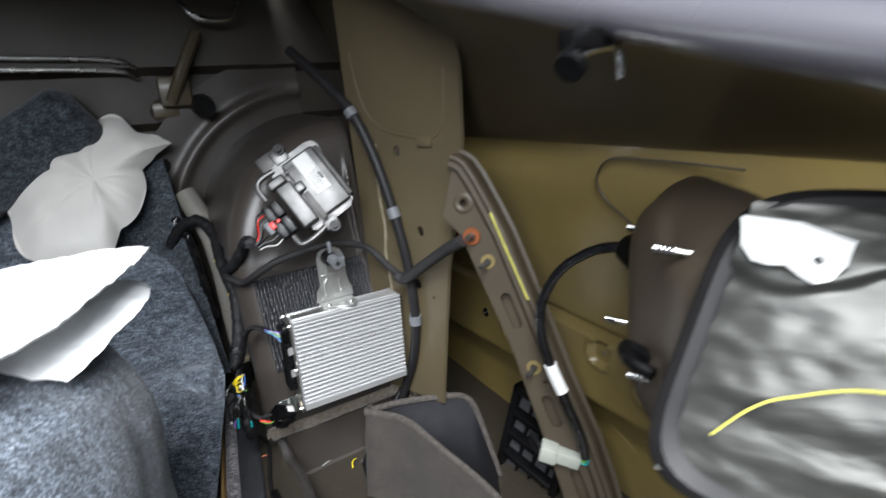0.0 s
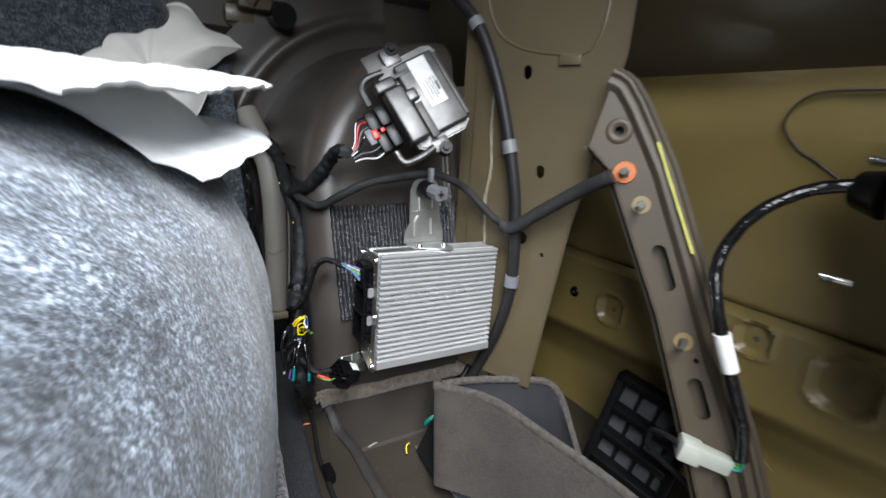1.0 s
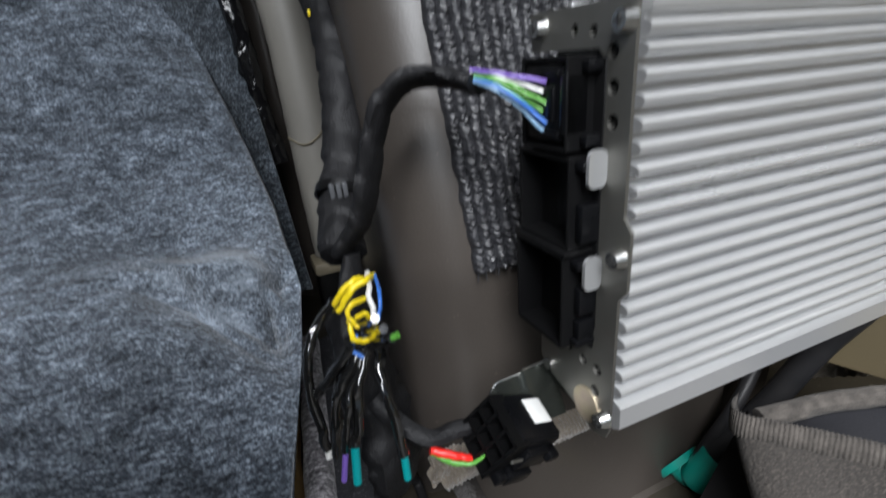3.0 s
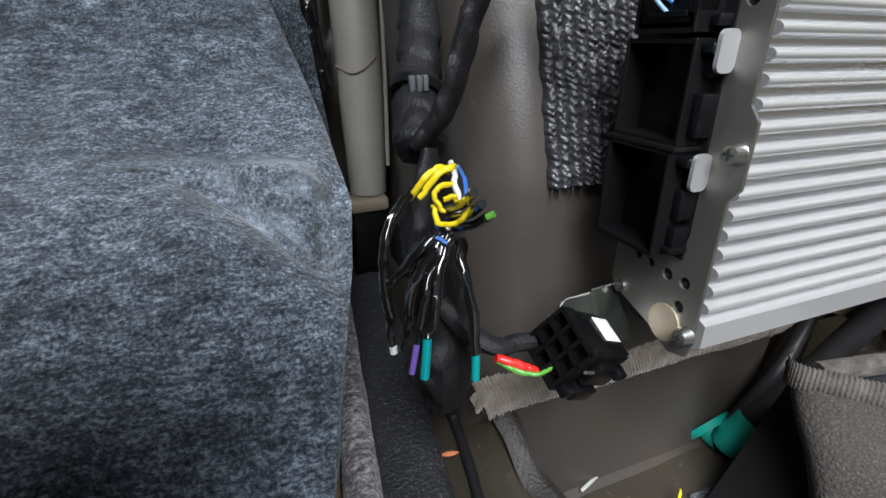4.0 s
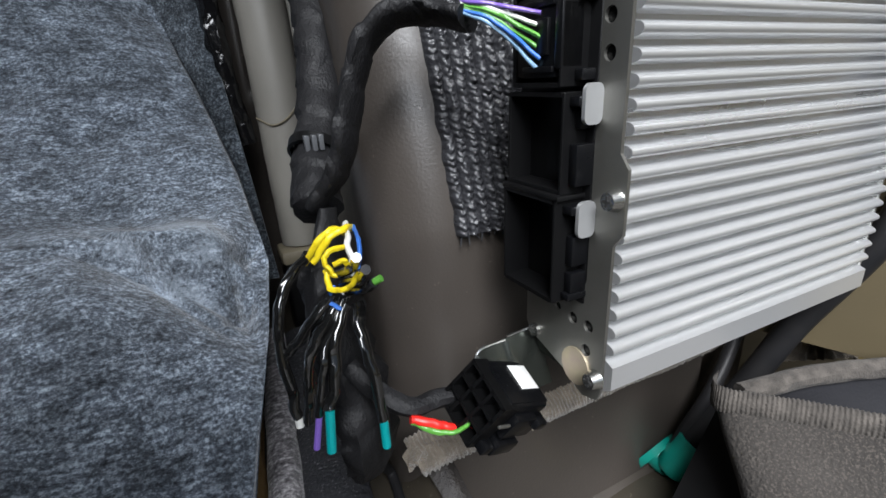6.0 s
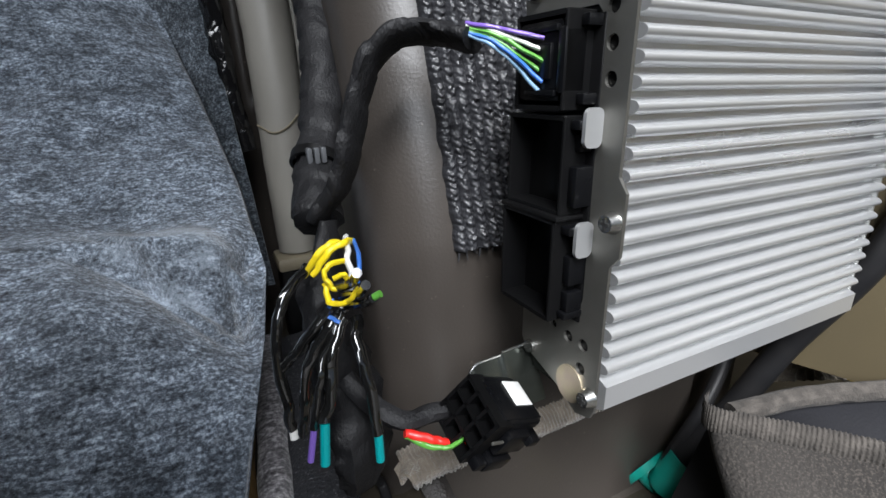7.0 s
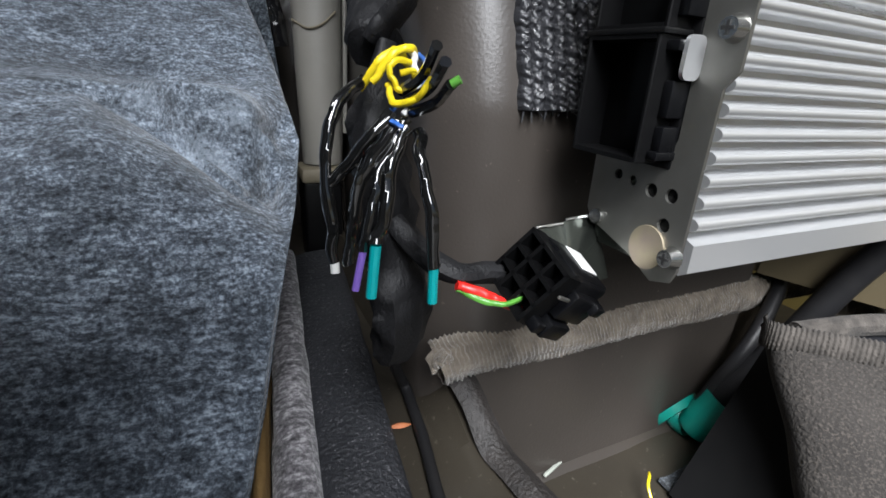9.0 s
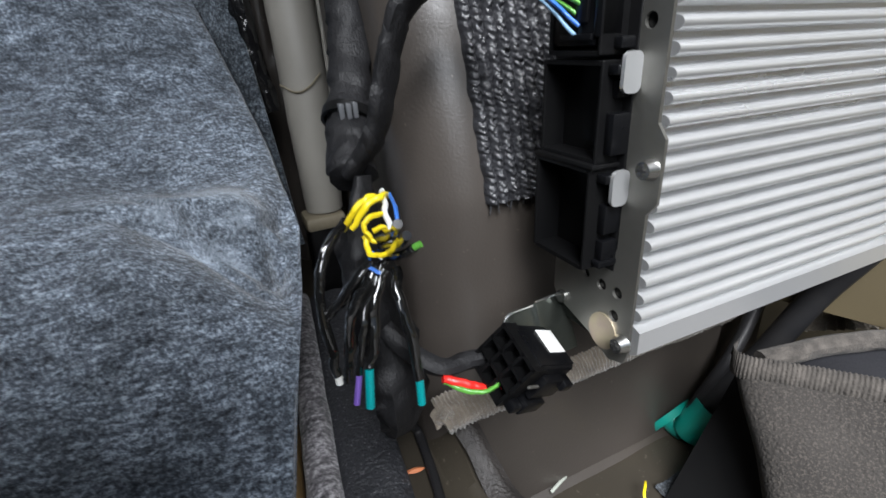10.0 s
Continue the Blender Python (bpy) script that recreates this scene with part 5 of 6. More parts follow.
def felt_fn(u, v):
    """The loose trim: a sloping bank whose free edge curls away on the wheel housing's side."""
    f = v * (len(FELT_LINE) - 1)
    k = min(int(f), len(FELT_LINE) - 2)
    a, b = FELT_LINE[k], FELT_LINE[k + 1]
    y, z, xr = (a[i] + (b[i] - a[i]) * (f - k) for i in range(3))
    s = (1 - u) * 0.46 - 0.05
    nrm = Vector((0, -0.62, 0.78))
    x = xr - max(s, 0.0)
    if s < 0:
        a = -s / 0.05
        x = xr - 0.004 * a
        d = -0.035 * a * a
    else:
        d = 0.012 * (1 - math.exp(-s / 0.03)) + 0.016 * wob(x, y, 2, 7) + 0.005 * wob(x, y, 5, 22)
    # a fold that overlaps the trim below it: its crest, and the crease at its foot
    q = (x + 0.300) / 0.075
    if -0.6 < q and s > 0:
        qc = min(1.08, max(0.0, q))
        yc, zc = 0.206 - 0.030 * qc, 0.548 - 0.009 * qc
        yk, zk = 0.200 - 0.033 * qc, 0.541 - 0.050 * qc
        if y > yc:
            t = min(1.0, (y - yc) / 0.060)
            zs = zc + (z - zc) * t * t * (3 - 2 * t) if t < 1 else z
        elif y > yk:
            t = (y - yk) / (yc - yk)
            zs = zk + (zc - zk) * math.sin(t * math.pi / 2) ** 0.8
        else:
            t = min(1.0, (yk - y) / 0.085)
            zs = zk + (z - zk) * t
        w = smoothstep(-0.6, 0.25, q) * smoothstep(-0.212, -0.222, x + 0.10 * (y - 0.17))
        z += (zs - z) * w
        d *= 1 - 0.7 * w * math.exp(-((y - yc) / 0.05) ** 2)
        # the pinched fold where the overlap ends
        xg = -0.214 - 0.65 * (0.182 - y)
        d -= 0.011 * math.exp(-((x - xg) / 0.0032) ** 2) * smoothstep(0.148, 0.162, y) * smoothstep(0.204, 0.186, y)
    if s > 0:
        # the puffed corner of the fold and the long crease running down beside it
        d += 0.011 * math.exp(-((x + 0.238) / 0.024) ** 2 - ((y - 0.194) / 0.020) ** 2)
        t = max(0.0, min(1.0, ((x + 0.293) * 0.068 - (y - 0.217) * 0.081) / 0.01119))
        off = ((x + 0.293) * 0.081 + (y - 0.217) * 0.068) / 0.1058
        far = math.hypot(x + 0.293 - 0.068 * t, y - 0.217 + 0.081 * t)
        ends = smoothstep(0.0, 0.25, t) * smoothstep(1.0, 0.8, t)
        d += ends * (0.0045 * math.exp(-((off - 0.007) / 0.007) ** 2) - 0.0055 * math.exp(-(far / 0.0035) ** 2))
    return (x, y + nrm.y * d, z + nrm.z * d)


def felt_shell(u, v):
    """Both faces of the trim, 6 mm apart."""
    p = Vector(felt_fn(min(1.0, 2 * u), v)) if u <= 0.5 else Vector(felt_fn(2 - 2 * u, v)) - 0.006 * Vector((0, -0.62, 0.78))
    return p


felt = tagged(part("felt_trim", sheet(felt_shell, 300, 260, 0.0, True), FELT, smooth=1.5), "loose blue-grey felt side trim folded back from the wall", "trim felt")


def feltback_fn(u, v):
    x, z = -0.36 + 0.178 * u, 0.45 + 0.47 * v
    return (x - 0.03 * v, 0.42 - 0.25 * smoothstep(0.5, 1, u) * (1 - v) * 0.4 + 0.012 * wob(x, z, 4, 12), z)


tagged(part("felt_lining", sheet(feltback_fn, 30, 50, 0.005), FELTDARK, smooth=1.5), "dark grey felt lining behind the loose trim", "trim felt")


def roll_edge(y):
    """Edge and crown of the rolled fold at a depth y."""
    d = -0.2 - y
    return -0.268 - 0.30 * max(0.0, d) - 1.25 * max(0.0, -d), 0.856 - 0.17 * max(0.0, d) - 0.3 * max(0.0, -d)


def roll_top(x, y):
    xr, zt = roll_edge(y)
    d = x - (xr - 0.13)
    if d > 0:
        return zt - 0.17 + 0.17 * math.sqrt(max(0.0, 1 - (d / 0.13) ** 2.4))
    return zt + 0.10 * d


def roll_fn(u, v):
    """The trim's upper fold, a soft roll lying towards the tailgate."""
    s = math.sqrt(max(0.0, 1 - max(0.0, (0.12 - v) / 0.12) ** 2))
    y = -0.172 - 0.513 * v
    xr, zt = roll_edge(y)
    w = 0.010 * wob(u * 4, v * 5, 1) + 0.004 * wob(u * 11, v * 14, 2)
    cx, cz = xr - 0.13, zt - 0.17
    if u < 0.35:
        x, z = cx + (0.13 + w) * s - 0.02 * (1 - u / 0.35), 0.37 + (cz - 0.37) * u / 0.35
    elif u < 0.75:
        a = (u - 0.35) / 0.40 * math.pi / 2
        x, z = cx + (0.13 + w) * s * math.cos(a) ** 0.83, cz + (0.17 + w) * math.sin(a) ** 0.83 * (0.90 + 0.10 * s)
    else:
        d = (u - 0.75) / 0.25 * 0.36
        x, z = cx - d, cz + (0.17 + w) * (0.90 + 0.10 * s) - 0.10 * d
    return (x, y + 0.03 * (1 - s), z)


roll = tagged(part("felt_roll", sheet(roll_fn, 96, 90, 0.0), FELT, smooth=1.5), "thick rolled fold of blue-grey felt trim", "trim felt")


def paper_fn(low):
    """A sheet draped over the top of the roll, its torn edge running along the fold."""
    def fn(u, v):
        y = -0.128 - (0.225 - 0.055 * low) * v + 0.008 * wob(u * 3, low, 3)
        d = -0.128 - y
        tear = 0.005 * wob(y, low * 3, 1, 15) + 0.0014 * wob(y, low * 3, 2, 80)
        x = -0.254 - 0.30 * d - 0.9 * d * d + 0.008 * low + tear - 0.50 * u ** 1.1 - 0.02 * low * math.exp(-d / 0.03)
        crumple = 0.006 * abs(wob(x * 0.6, y * 1.5, 2, 26)) + 0.0025 * abs(wob(x, y, 3, 70)) + 0.004 * abs(wob(x, y, 4, 20))
        flat = 0.868 - 0.085 * d - 0.030 * low - (0.004 + 0.010 * low) * math.exp(-u / 0.05)
        return (x, y, max(flat, roll_top(x, y) + 0.010 + 0.002 * low) + crumple * (1 - 0.4 * low))
    return fn


packing = empty("packing_sheet", Matrix.Translation((-0.40, -0.30, 0.84)))
under(part("top_layer", sheet(paper_fn(0), 90, 60, 0.002), PAPER, smooth=0.8), packing)
under(part("under_layer", sheet(paper_fn(1), 90, 60, 0.0015), PAPER, smooth=0.8, label="torn second layer below"), packing)
tagged(packing, "crumpled white foam packing sheet lying over the felt roll", "packing sheet")


BAG = [(25, 0.152), (33, 0.144), (49, 0.123), (71, 0.142), (98, 0.099), (124, 0.094), (157, 0.115), (197, 0.150), (224, 0.180), (266, 0.155), (287, 0.100), (338, 0.084), (370, 0.080), (381, 0.109), (385, 0.152)]


def bag_fn(u, v):
    """A soft bundle seen from its front, with folds that run together at a pinched point."""
    a = 25 + 360 * u
    k = max(i for i in range(len(BAG) - 1) if BAG[i][0] <= a + 1e-6 or i == 0)
    f = smoothstep(BAG[k][0], BAG[k + 1][0], a)
    rim = BAG[k][1] * (1 - f) + BAG[k + 1][1] * f
    side = abs(v * 2 - 1)
    r = rim * (1 - side ** 2.2) ** 0.5 if v > 0.5 else rim * min(1.0, v * 2)
    ar = radians(a)
    rr = r / rim
    fold = abs(math.sin(ar * 2.5 + 2.6 * wob(math.cos(ar), math.sin(ar), 2))) ** 0.6 * math.exp(-((rr - 0.55) / 0.35) ** 2)
    z = 0.034 * (1 - rr ** 3) * (1 if v > 0.5 else -0.6) + (0.013 * fold * (0.5 + wob(math.cos(ar) * 2, math.sin(ar) * 2, 7)) + 0.010 * wob(r * math.cos(ar), r * math.sin(ar), 4, 18) if v > 0.5 else 0.0)
    z -= 0.016 * math.exp(-(r / 0.022) ** 2) if v > 0.5 else 0.0
    return BAGM @ Vector((r * math.cos(ar), r * math.sin(ar), z))


BAGM = frame_at((-0.33, 0.40, 0.89), (-0.15, -0.90, 0.40))
bag = part("paper_bag", sheet(bag_fn, 120, 70, 0.0, True), BAGPAPER, smooth=1.2)
tagged(bag, "off-white packing paper bundle with pinched folds against the back panel", "packing paper")
slab = tagged(part("felt_block", box((-0.47, 0.42, 0.93), (0.36, 0.07, 0.12), Matrix.Translation((-0.47, 0.42, 0.93)) @ pose(0, 0, 0, 0, -32, 0) @ Matrix.Translation((0.47, -0.42, -0.93)), bevel=0.033, seg=6), FELTDARK),
              "dark grey felt trim slab leaning behind the paper bundle", "trim felt")


# ---- storage bin ----
BINDING = mat("taupe_edge_binding", (0.056, 0.048, 0.041), 0.9, second=(0.022, 0.0185, 0.0155), scale=160, mix=1.0, bump=0.6, bump_scale=700, sheen=0.03)
TRAY = mat("dark_moulded_tray", (0.0095, 0.0095, 0.0115), 0.75, second=(0.0065, 0.0065, 0.008), scale=30, mix=0.9, bump=0.2, bump_scale=600, spec=0.2)
BIN_SHADE = mat("bin_shade_black", (0.006, 0.006, 0.0065), 0.9, second=(0.010, 0.010, 0.010), scale=60, spec=0.1)


def storage_bin():
    e = empty("storage_bin", Matrix.Translation((0.06, -0.13, 0.37)))
    rim = spline([(0.024, 0.012, 0.444), (0.043, 0.006, 0.446), (0.064, 0.002, 0.446), (0.100, -0.011, 0.446), (0.140, -0.028, 0.445), (0.178, -0.043, 0.442), (0.197, -0.055, 0.435), (0.204, -0.072, 0.420), (0.205, -0.096, 0.385), (0.206, -0.130, 0.330), (0.208, -0.165, 0.262)], 8)
    under(part("rim", tube(rim, 0.0060, 10, 1, 0.06), BINDING, label="taupe bound rim"), e)
    edge = spline([(0.036, 0.034, 0.436), (0.021, 0.028, 0.440), (0.013, 0.017, 0.444), (0.019, 0.003, 0.447), (0.033, -0.017, 0.449), (0.050, -0.046, 0.453), (0.059, -0.075, 0.456), (0.063, -0.100, 0.458), (0.068, -0.145, 0.458), (0.074, -0.189, 0.457), (0.084, -0.255, 0.455), (0.087, -0.310, 0.452), (0.080, -0.350, 0.448)], 10)
    lengths = [0.0]
    for p, q in zip(edge, edge[1:]):
        lengths.append(lengths[-1] + (q - p).length)
    top_a, fall = Vector((0.020, 0.012, 0.440)), Vector((-0.046, -0.090, -0.102))

    def top(v):
        d = v * lengths[-1]
        k = min(sum(1 for t in lengths if t <= d), len(edge) - 1)
        return edge[k - 1].lerp(edge[k], (d - lengths[k - 1]) / (lengths[k] - lengths[k - 1]))

    def face(u, v):
        # the velour falls from the bound edge down the bin's near side
        p = top(v) + fall * u
        q = 0.006 * math.sin(math.pi * min(1.0, u * 1.1)) * smoothstep(0.0, 0.12, v) + 0.003 * wob(p.x, p.y + p.z, 3, 24) * smoothstep(0.0, 0.15, u)
        return p + Vector((-0.49, -0.65, 0.58)) * q
    under(part("face", sheet(face, 60, 80, 0.0), VELOUR, label="taupe velour face", smooth=1.4), e)

    def bound(u, v):
        p = top(u).copy()
        a = math.pi * (0.15 + 1.25 * v)
        r = 0.0062 + 0.00045 * math.sin(u * lengths[-1] * 2 * math.pi / 0.0022 + 2.2 * wob(u * 19, v, 1)) + 0.0006 * wob(u * 60, v * 3, 4)
        return p + Vector((0.75, 0.35, 0)) * (r * 0.75 * math.cos(a)) + Vector((0, 0, r * 1.0 * math.sin(a))) + fall * (0.030 * v)
    under(part("binding", sheet(bound, 1100, 12, 0.0), BINDING, label="ribbed taupe edge binding", smooth=1.2), e)

    def shell(u, v):
        # black sheet below the velour, put in for the shade in the well
        p = (top_a + fall * u).lerp(Vector((0.050, 0.036, 0.425)).lerp(Vector((-0.004, 0.034, 0.315)), u), v)
        return p + Vector((0.003, 0.0, -0.006)) * (1 - u)
    under(part("under_bin_shade", sheet(shell, 20, 20, 0.0), BIN_SHADE, label="matt black sheet put in for the shade below the bin"), e)

    def along(pts, t):
        f = t * (len(pts) - 1)
        k = min(int(f), len(pts) - 2)
        return pts[k].lerp(pts[k + 1], f - k)

    def tray(u, v):
        # the lining dips from the far rim and comes up under the near edge
        near = top(0.16 + 0.84 * u) + Vector((0.004, 0.002, -0.006))
        p = along(rim, u).lerp(near, v)
        return p + Vector((0.0, 0.0, -0.052 * math.sin(math.pi * v) ** 0.7 * smoothstep(0.0, 0.12, u)))
    under(part("tray", sheet(tray, 80, 30, 0.0), TRAY, label="dark moulded tray", smooth=1.2), e)

    def wall(u, v):
        p = along(rim, u)
        return (p.x + 0.004, p.y - 0.006 * v, max(0.312, p.z - 0.12 * v) if p.z > 0.33 else p.z - 0.02 * v)
    under(part("outer_wall", sheet(wall, 60, 8, 0.0), VELOUR, label="taupe velour outer wall", smooth=1.2), e)
    return tagged(e, "taupe velour storage bin with a dark tray and bound rim", "storage bin")


storage_bin()


# ---- floor edge ----
def binding_fn(u, v):
    x = -0.152 + 0.352 * u
    a = math.pi * (v * 1.3 - 0.2)
    r = 0.0112 + 0.0006 * math.sin(x * 2 * math.pi / 0.0027 + 4.0 * wob(x, v * 3, 1, 40)) + 0.0012 * wob(x * 3, v * 9, 8, 90) + 0.002 * wob(x, v, 3, 30)
    z0 = 0.4225 - 0.0065 * u - 0.004 * smoothstep(-0.135, -0.165, x)
    return (x + 0.004 * math.cos(a) * 1.0, 0.086 - r * math.sin(a) * 0.9, z0 - r * math.cos(a) * 1.15)


tagged(part("trim_binding", sheet(binding_fn, 700, 16, 0.0), PILE, smooth=0.9), "frayed tan pile edging along the floor well", "edging", kind="structure")


def corner_fn(u, v):
    """The turned-up corner of the pile lining where it runs out beyond the cables."""
    a, b, c = Vector((0.122, 0.060, 0.400)), Vector((0.150, 0.050, 0.446)), Vector((0.200, 0.020, 0.400))
    p = a.lerp(c, u)
    p = p.lerp(b + Vector((0.012 * (u - 0.5), 0, 0)), v * (1 - 0.15 * abs(2 * u - 1)))
    return p + Vector((0.0, -0.0012 * math.sin(u * 70 + 3 * wob(u * 5, v * 5)) - 0.004 * math.sin(math.pi * u) * math.sin(math.pi * v), 0.0))


tagged(part("lining_corner", sheet(corner_fn, 70, 24, 0.003), PILE, smooth=1.0), "pale turned-up corner of the pile lining behind the cables", "lining")


def tuft():
    bm = bmesh.new()
    rnd = random.Random(3)
    for k in range(46):
        a = k / 46 * 2.6
        base = Vector((-0.150 + 0.010 * math.cos(a), 0.084, 0.421 + 0.010 * math.sin(a)))
        d = Vector((-math.cos(a) * 0.5 - 0.3, -0.8, math.sin(a) - 0.9)).normalized()
        add_tube(bm, [base, base + d * 0.005, base + d * 0.009 + Vector((rnd.uniform(-0.003, 0.003), 0, -0.001))], 0.0012, 5, 3)
    return tagged(part("frayed_tuft", bm, PILE), "frayed end of the tan pile edging", "edging", kind="stuff")


tuft()


def seam_fn(u, v):
    y = 0.088 - 0.40 * u
    c = -0.136 + 0.13 * max(0.0, min(0.083, 0.083 - y)) - 0.02 * max(0.0, -y)
    return (c + 0.0165 * (v - 0.5) + 0.001 * wob(y, v, 1, 50), y, 0.384 + 0.023 * smoothstep(0.045, 0.088, y) + 0.0035 * math.sin(math.pi * v) * (1 + 0.5 * wob(y, v * 2, 2, 70)))


tagged(part("trim_seam_tape", sheet(seam_fn, 90, 8, 0.0), BITUMEN, smooth=1.0), "dark bitumen seam strip on the sill edge", "seam strip", kind="structure")


def strip(name, x0, x1, y0, y1, h, m, label, cat, shift):
    def fn(u, v):
        a = math.pi * v
        y = y0 + (y1 - y0) * u
        x = x0 + shift * u + (x1 - x0) * (0.5 - 0.5 * math.cos(a) * (1 - 0.06 * math.sin(a) ** 2))
        return (x + 0.0015 * wob(y, v, 2, 30), y, 0.378 + h * math.sin(a) ** 0.45 + 0.001 * wob(x, y, 4, 60))
    return tagged(part(name, sheet(fn, 90, 16, 0.0), m, smooth=1.2), label, cat)


strip("foam_strip", -0.188, -0.145, 0.33, -0.30, 0.012, BLACKFOAM, "black closed-cell foam strip along the sill", "foam strip", -0.078)
strip("fibre_edge", -0.209, -0.187, 0.33, -0.30, 0.018, ROUGHFELT, "rough grey-white cut edge of fibre matting", "matting", -0.072)
strip("board_edge", -0.228, -0.220, 0.25, -0.30, 0.020, CARDBOARD, "brown torn fibreboard edge", "board", -0.060)
tagged(part("rust_scrap", sheet(lambda u, v: (-0.1765 + 0.012 * u, 0.089 + 0.0045 * (v - 0.5) * math.sin(math.pi * (0.1 + 0.85 * u)) - 0.002 * u, 0.3830 + 0.0016 * math.sin(math.pi * v) * math.sin(math.pi * u)), 14, 8, 0.0006), RUST), "small rusty orange flake on the sill", "scrap")
tagged(part("foam_scrap", box((-0.062, 0.080, 0.315), (0.020, 0.0025, 0.0012), Matrix.Translation((-0.062, 0.08, 0)) @ pose(0, 0, 0, 0, 0, 18) @ Matrix.Translation((0.062, -0.08, 0)), bevel=0.001), WHITEPLASTIC), "pale foam scrap on the well floor", "scrap")
tagged(part("felt_patch", sheet(lambda u, v: (0.0 + 0.10 * u, -0.10 + 0.145 * v, 0.316 + 0.012 * math.sin(math.pi * u) * math.sin(math.pi * v) + 0.003 * wob(u * 6, v * 6, 1)), 30, 30, 0.003), FELTDARK), "dark felt patch on the well floor", "felt patch")
tagged(part("loose_wire", tube([(-0.010, 0.047, 0.3225), (-0.015, 0.043, 0.326), (-0.021, 0.038, 0.325), (-0.024, 0.030, 0.319)], 0.0010, 6), W_YELLOW), "short loose yellow wire on the well floor", "wire")


# ---- lower vent ----
def vent():
    e = empty("vent_flap", frame_at((0.252, -0.150, 0.468), (-0.967, -0.217, 0.127), (0.16, -0.14, 0.98)))
    wide, tall, cols, rows = 0.030, 0.046, 4, 6
    x0, x1, y1, y0 = -0.016, -0.004 + wide * cols, 0.020, 0.006 - tall * rows
    cx, cy = (x0 + x1) / 2, (y0 + y1) / 2
    part("back", box((cx, cy, -0.022), (x1 - x0, y1 - y0, 0.005), bevel=0.002), PLASTIC, e)
    for a, b, c, d in ((x0, y1 - 0.014, x1, y1), (x0, y0, x1, y0 + 0.014), (x0, y0, x0 + 0.014, y1), (x1 - 0.014, y0, x1, y1)):
        part("frame_bar", box(((a + c) / 2, (b + d) / 2, -0.010), (c - a, d - b, 0.028), bevel=0.003), PLASTIC, e)
    for j in range(rows):
        y = 0.004 - tall * j
        if j:
            part("louvre", box((cx, y + 0.0055, -0.006), (x1 - x0 - 0.026, 0.013, 0.022), Matrix.Translation((0, y, 0)) @ pose(0, 0, 0, 18, 0, 0) @ Matrix.Translation((0, -y, 0)), bevel=0.002), PLASTIC, e)
        for i in range(cols):
            x = 0.011 + wide * i
            part("flap", box((x, y - 0.020, -0.012), (0.0255, 0.035, 0.003), Matrix.Translation((0, y - 0.02, -0.012)) @ pose(0, 0, 0, -10, 0, 0) @ Matrix.Translation((0, 0.02 - y, 0.012)), bevel=0.001), GREYVENT, e, "grey rubber flap")
    for i in range(cols - 1):
        part("divider", box((-0.004 + wide * (i + 1), cy, -0.010), (0.004, y1 - y0 - 0.02, 0.014), bevel=0.0008), PLASTIC, e)
    tagged(e, "black plastic vent grille with grey rubber flaps in the lower panel", "vent")


GREYVENT = mat("grey_rubber", (0.040, 0.041, 0.043), 0.5, second=(0.026, 0.027, 0.029), spec=0.35, scale=30)
vent()


# ---- tail lamp pocket and wrapped part ----
def pocket():
    e = empty("lamp_pocket", frame_at((0.185, -0.475, 0.775), (-0.81, 0.58, 0.06)))

    def fn(u, v):
        a, r = 2 * math.pi * u, v
        c, s = math.cos(a), math.sin(a)
        k = (abs(c) ** 4.5 + abs(s) ** 4.5) ** (-1 / 4.5)
        x, y = 0.118 * c * k * r, 0.136 * s * k * r
        if x < 0:
            x *= 1 - 0.72 * smoothstep(0.065, -0.125, y)
        z = 0.030 * (1 - r ** 5.0) - 0.03 * r ** 8 + 0.003 * wob(x, y, 1, 14)
        z -= 0.006 * smoothstep(0.085, 0.105, y + 0.02 * math.sin(x * 40)) * smoothstep(1, 0.8, r)
        return (x, y, z)
    part("pressing", sheet(fn, 96, 30, 0.0), POCKETPAINT, e, "brown painted pressed pocket", smooth=1.0)
    for x, y, z, L in ((-0.112, 0.060, 0.000, 0.024), (0.056, 0.087, 0.028, 0.026), (-0.100, -0.057, 0.020, 0.020), (0.040, -0.050, 0.028, 0.030)):
        bm = rod((x, y, z - 0.01), (x - 0.010, y + 0.002, z + L * 0.7), 0.0038, 0.0034, 12)
        for k in range(4):
            add_rod(bm, (x - 0.002 - 0.002 * k, y, z + L * (0.2 + 0.12 * k)), (x - 0.003 - 0.002 * k, y, z + L * (0.24 + 0.12 * k)), 0.0044, 0.0044, 10)
        part("stud", bm, STEEL, e, "bright threaded stud")
    part("boot", rod((-0.104, 0.030, 0.000), (-0.128, 0.032, 0.010), 0.024, 0.019, 20), PLASTIC, e, "black rubber boot of the lead")
    part("cable_clip", tube([(0.030, -0.030, 0.026), (0.012, -0.028, 0.046), (0.040, -0.026, 0.052), (0.060, -0.030, 0.036)], 0.007, 10), PLASTIC, e, "glossy black clip")
    tagged(e, "brown pressed tail lamp pocket with bright studs", "lamp pocket")


pocket()


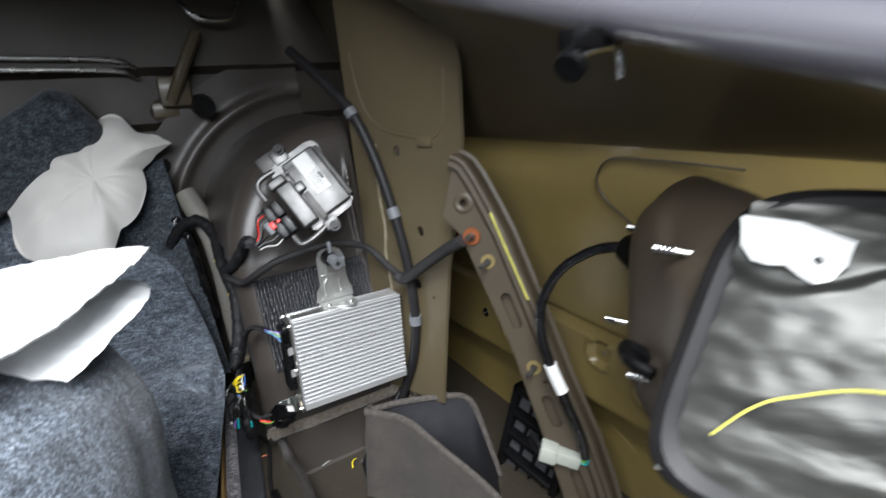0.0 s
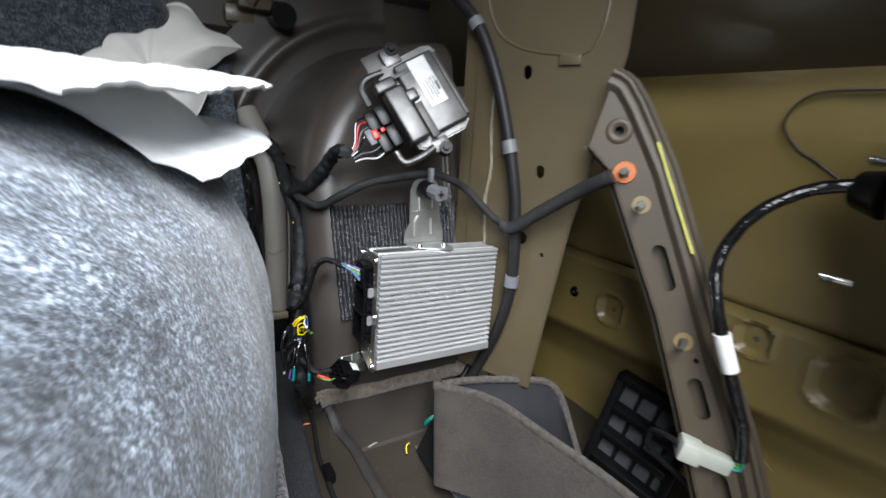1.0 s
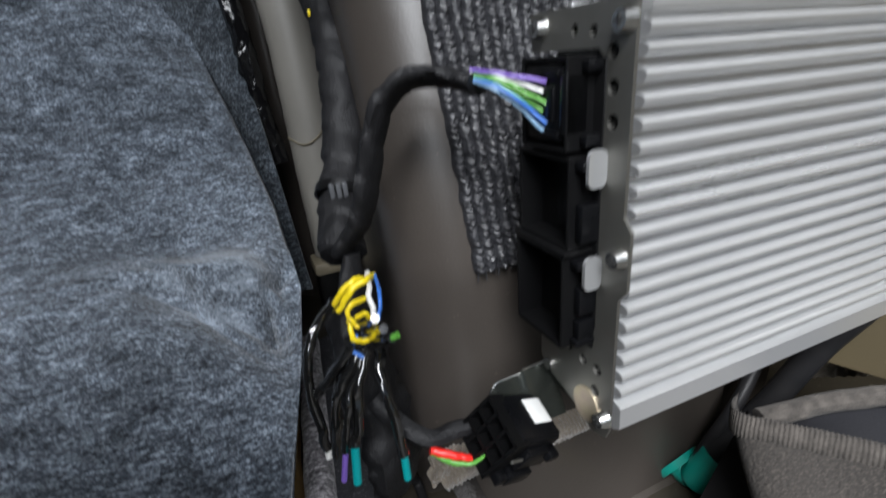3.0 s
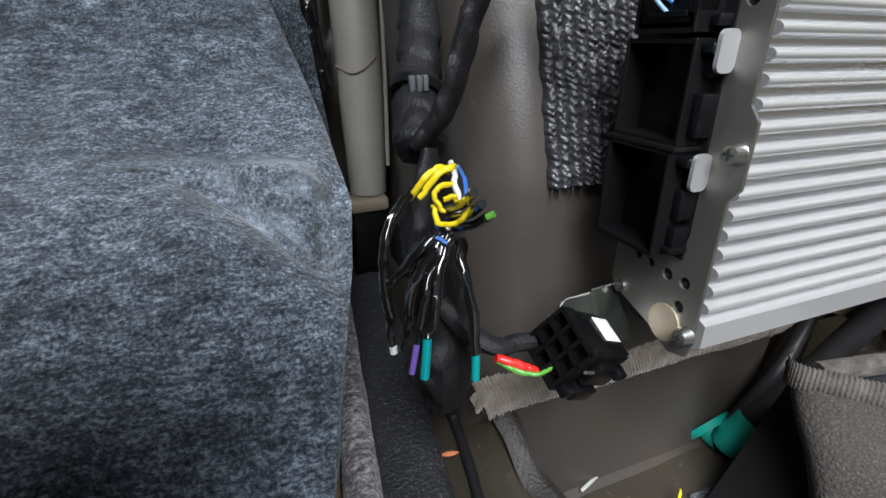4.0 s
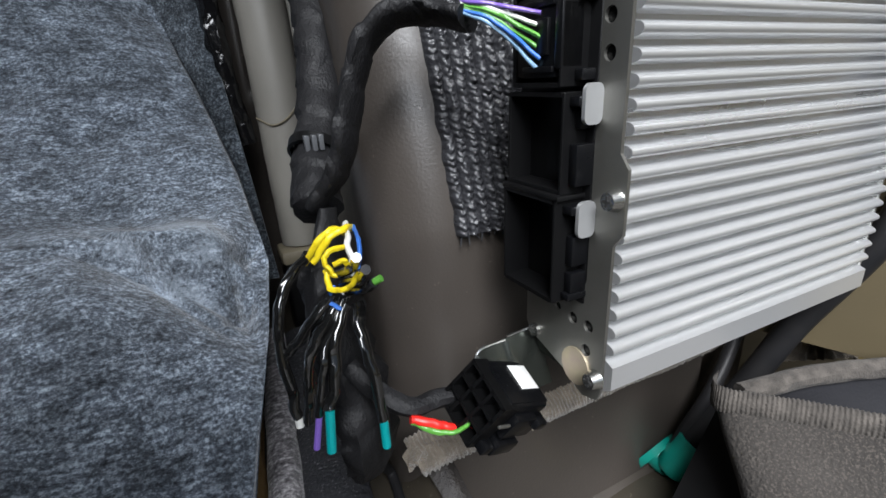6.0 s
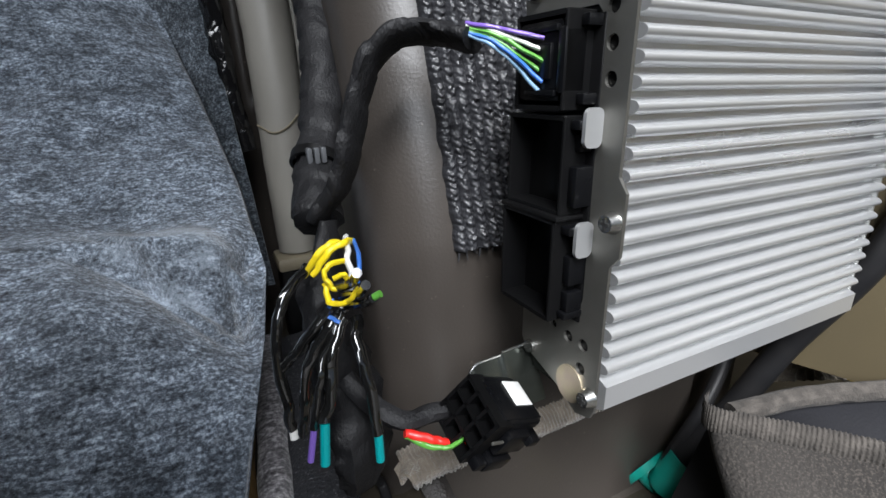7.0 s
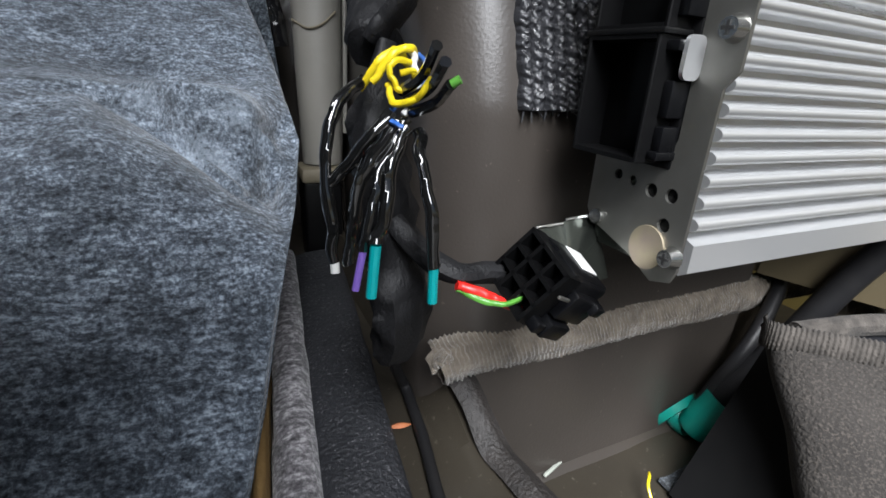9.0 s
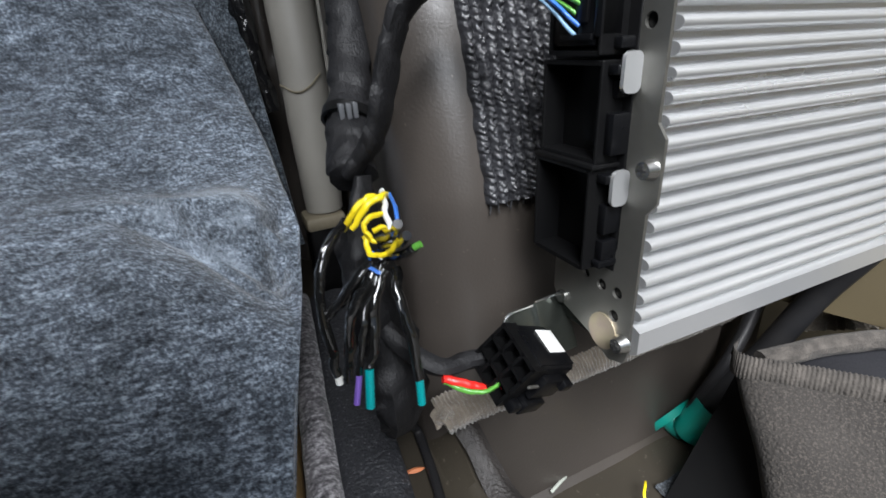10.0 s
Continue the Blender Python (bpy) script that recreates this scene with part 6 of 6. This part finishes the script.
def wrapped():
    e = empty("wrapped_panel", frame_at((0.125, -0.655, 0.825), (-0.80, -0.35, 0.48)))

    def edge(u, v):
        a = 2 * math.pi * u
        c, s = math.cos(a), math.sin(a)
        k = (abs(c) ** 5 + abs(s) ** 5) ** (-1 / 5)
        prof = [(1.0, -0.05), (1.02, -0.02), (1.0, 0.004), (0.93, 0.012), (0.86, 0.008), (0.80, 0.002)]
        j = min(int(v * 5), 4)
        g = v * 5 - j
        r, z = prof[j][0] * (1 - g) + prof[j + 1][0] * g, prof[j][1] * (1 - g) + prof[j + 1][1] * g
        return (0.115 * c * k * r + 0.02 * s * k * r, 0.115 * s * k * r, z)
    part("seal", sheet(edge, 80, 20, 0.0), RUBBER, e, "thick black rubber seal", smooth=1.0)

    def film(u, v):
        x, y = -0.10 + 0.20 * u, -0.10 + 0.20 * v
        z = 0.006 + 0.012 * math.sin(math.pi * u) * math.sin(math.pi * v) + 0.0025 * wob(x, y * 3, 2, 16) + 0.0010 * wob(x, y * 2, 5, 55)
        z += 0.006 * smoothstep(0.74, 0.78, v + 0.06 * math.sin(u * 9))
        return (x + 0.02 * (y / 0.115), y, z)
    part("film", sheet(film, 60, 60, 0.0), FOIL, e, "shiny crinkled grey film", smooth=1.0)
    part("scribble", tube([(-0.086, -0.064, 0.017), (-0.066, -0.040, 0.021), (-0.046, -0.027, 0.023), (-0.003, -0.012, 0.026), (0.09, -0.010, 0.024)], 0.0012, 6), YELLOW, e, "yellow grease pencil line")
    flap = [(-0.088, 0.086), (-0.085, 0.066), (-0.078, 0.056), (-0.068, 0.054), (-0.059, 0.055), (-0.051, 0.049), (-0.043, 0.045), (-0.035, 0.048), (-0.029, 0.058), (-0.026, 0.074), (-0.055, 0.084)]
    fl = part("paper_flap", plate(flap, [loop_pts("round", -0.043, 0.060, 0.0028, n=12)], 0.0012), LABEL, e, "white paper flap with a wavy edge")
    fl.location = (0, 0, 0.0240)
    tagged(e, "film-wrapped panel with a thick black rubber seal", "wrapped panel")


wrapped()


def striker():
    e = empty("latch_hook", Matrix.Translation((0.055, -0.470, 1.02)))
    part("disc", rod((-0.012, 0, 0.0), (-0.018, -0.002, -0.004), 0.012, 0.011, 20), PLASTIC, e, "dark round plate")
    part("hook", tube([(-0.010, 0.0, 0.004), (0.012, -0.004, 0.010), (0.030, -0.006, 0.008), (0.034, -0.006, -0.012)], 0.0035, 10), STEEL, e, "bright bent hook")
    part("mount", box((0.006, 0.0, 0.016), (0.050, 0.016, 0.014), bevel=0.002), PLASTIC, e)
    tagged(e, "small latch hook with a bright bent rod under the header", "latch")


striker()


def hardware():
    e = empty("seat_latch", Matrix.Translation((-0.15, 0.45, 1.06)))
    part("loop", tube([(0.030, -0.010, 0.170), (0.032, -0.050, 0.145), (0.060, -0.062, 0.120), (0.110, -0.060, 0.120), (0.135, -0.050, 0.145), (0.140, -0.010, 0.170)], 0.006, 10), STEEL, e, "bent steel striker loop")
    part("plate", box((-0.010, -0.008, -0.010), (0.060, 0.030, 0.060), bevel=0.006), TAUPE, e)
    part("arm", tube([(-0.02, -0.02, -0.03), (0.01, -0.04, 0.03), (0.05, -0.03, 0.10)], 0.012, 10), TAUPE, e)
    part("bush", rod((0.036, 0.0, -0.040), (0.036, -0.040, -0.046), 0.024, 0.022, 18), PLASTIC, e, "black rubber bush")
    tagged(e, "dull metal seat latch with a rubber bush on the back panel", "latch")
    for z in (1.118, 1.098):
        tagged(part("rod", tube([(-0.60, 0.43, z + 0.01), (-0.42, 0.43, z), (-0.26, 0.435, z - 0.006), (-0.22, 0.45, z - 0.02)], 0.0045, 10), STEEL), "thin polished steel rod along the back panel", "rod", "rods on the back panel")
    bm = rod((-0.213, 0.462, 0.902), (-0.213, 0.448, 0.902), 0.016, 0.012, 16)
    tagged(part("panel_plug", bm, PLASTIC), "black plug in the back panel", "plug")


hardware()
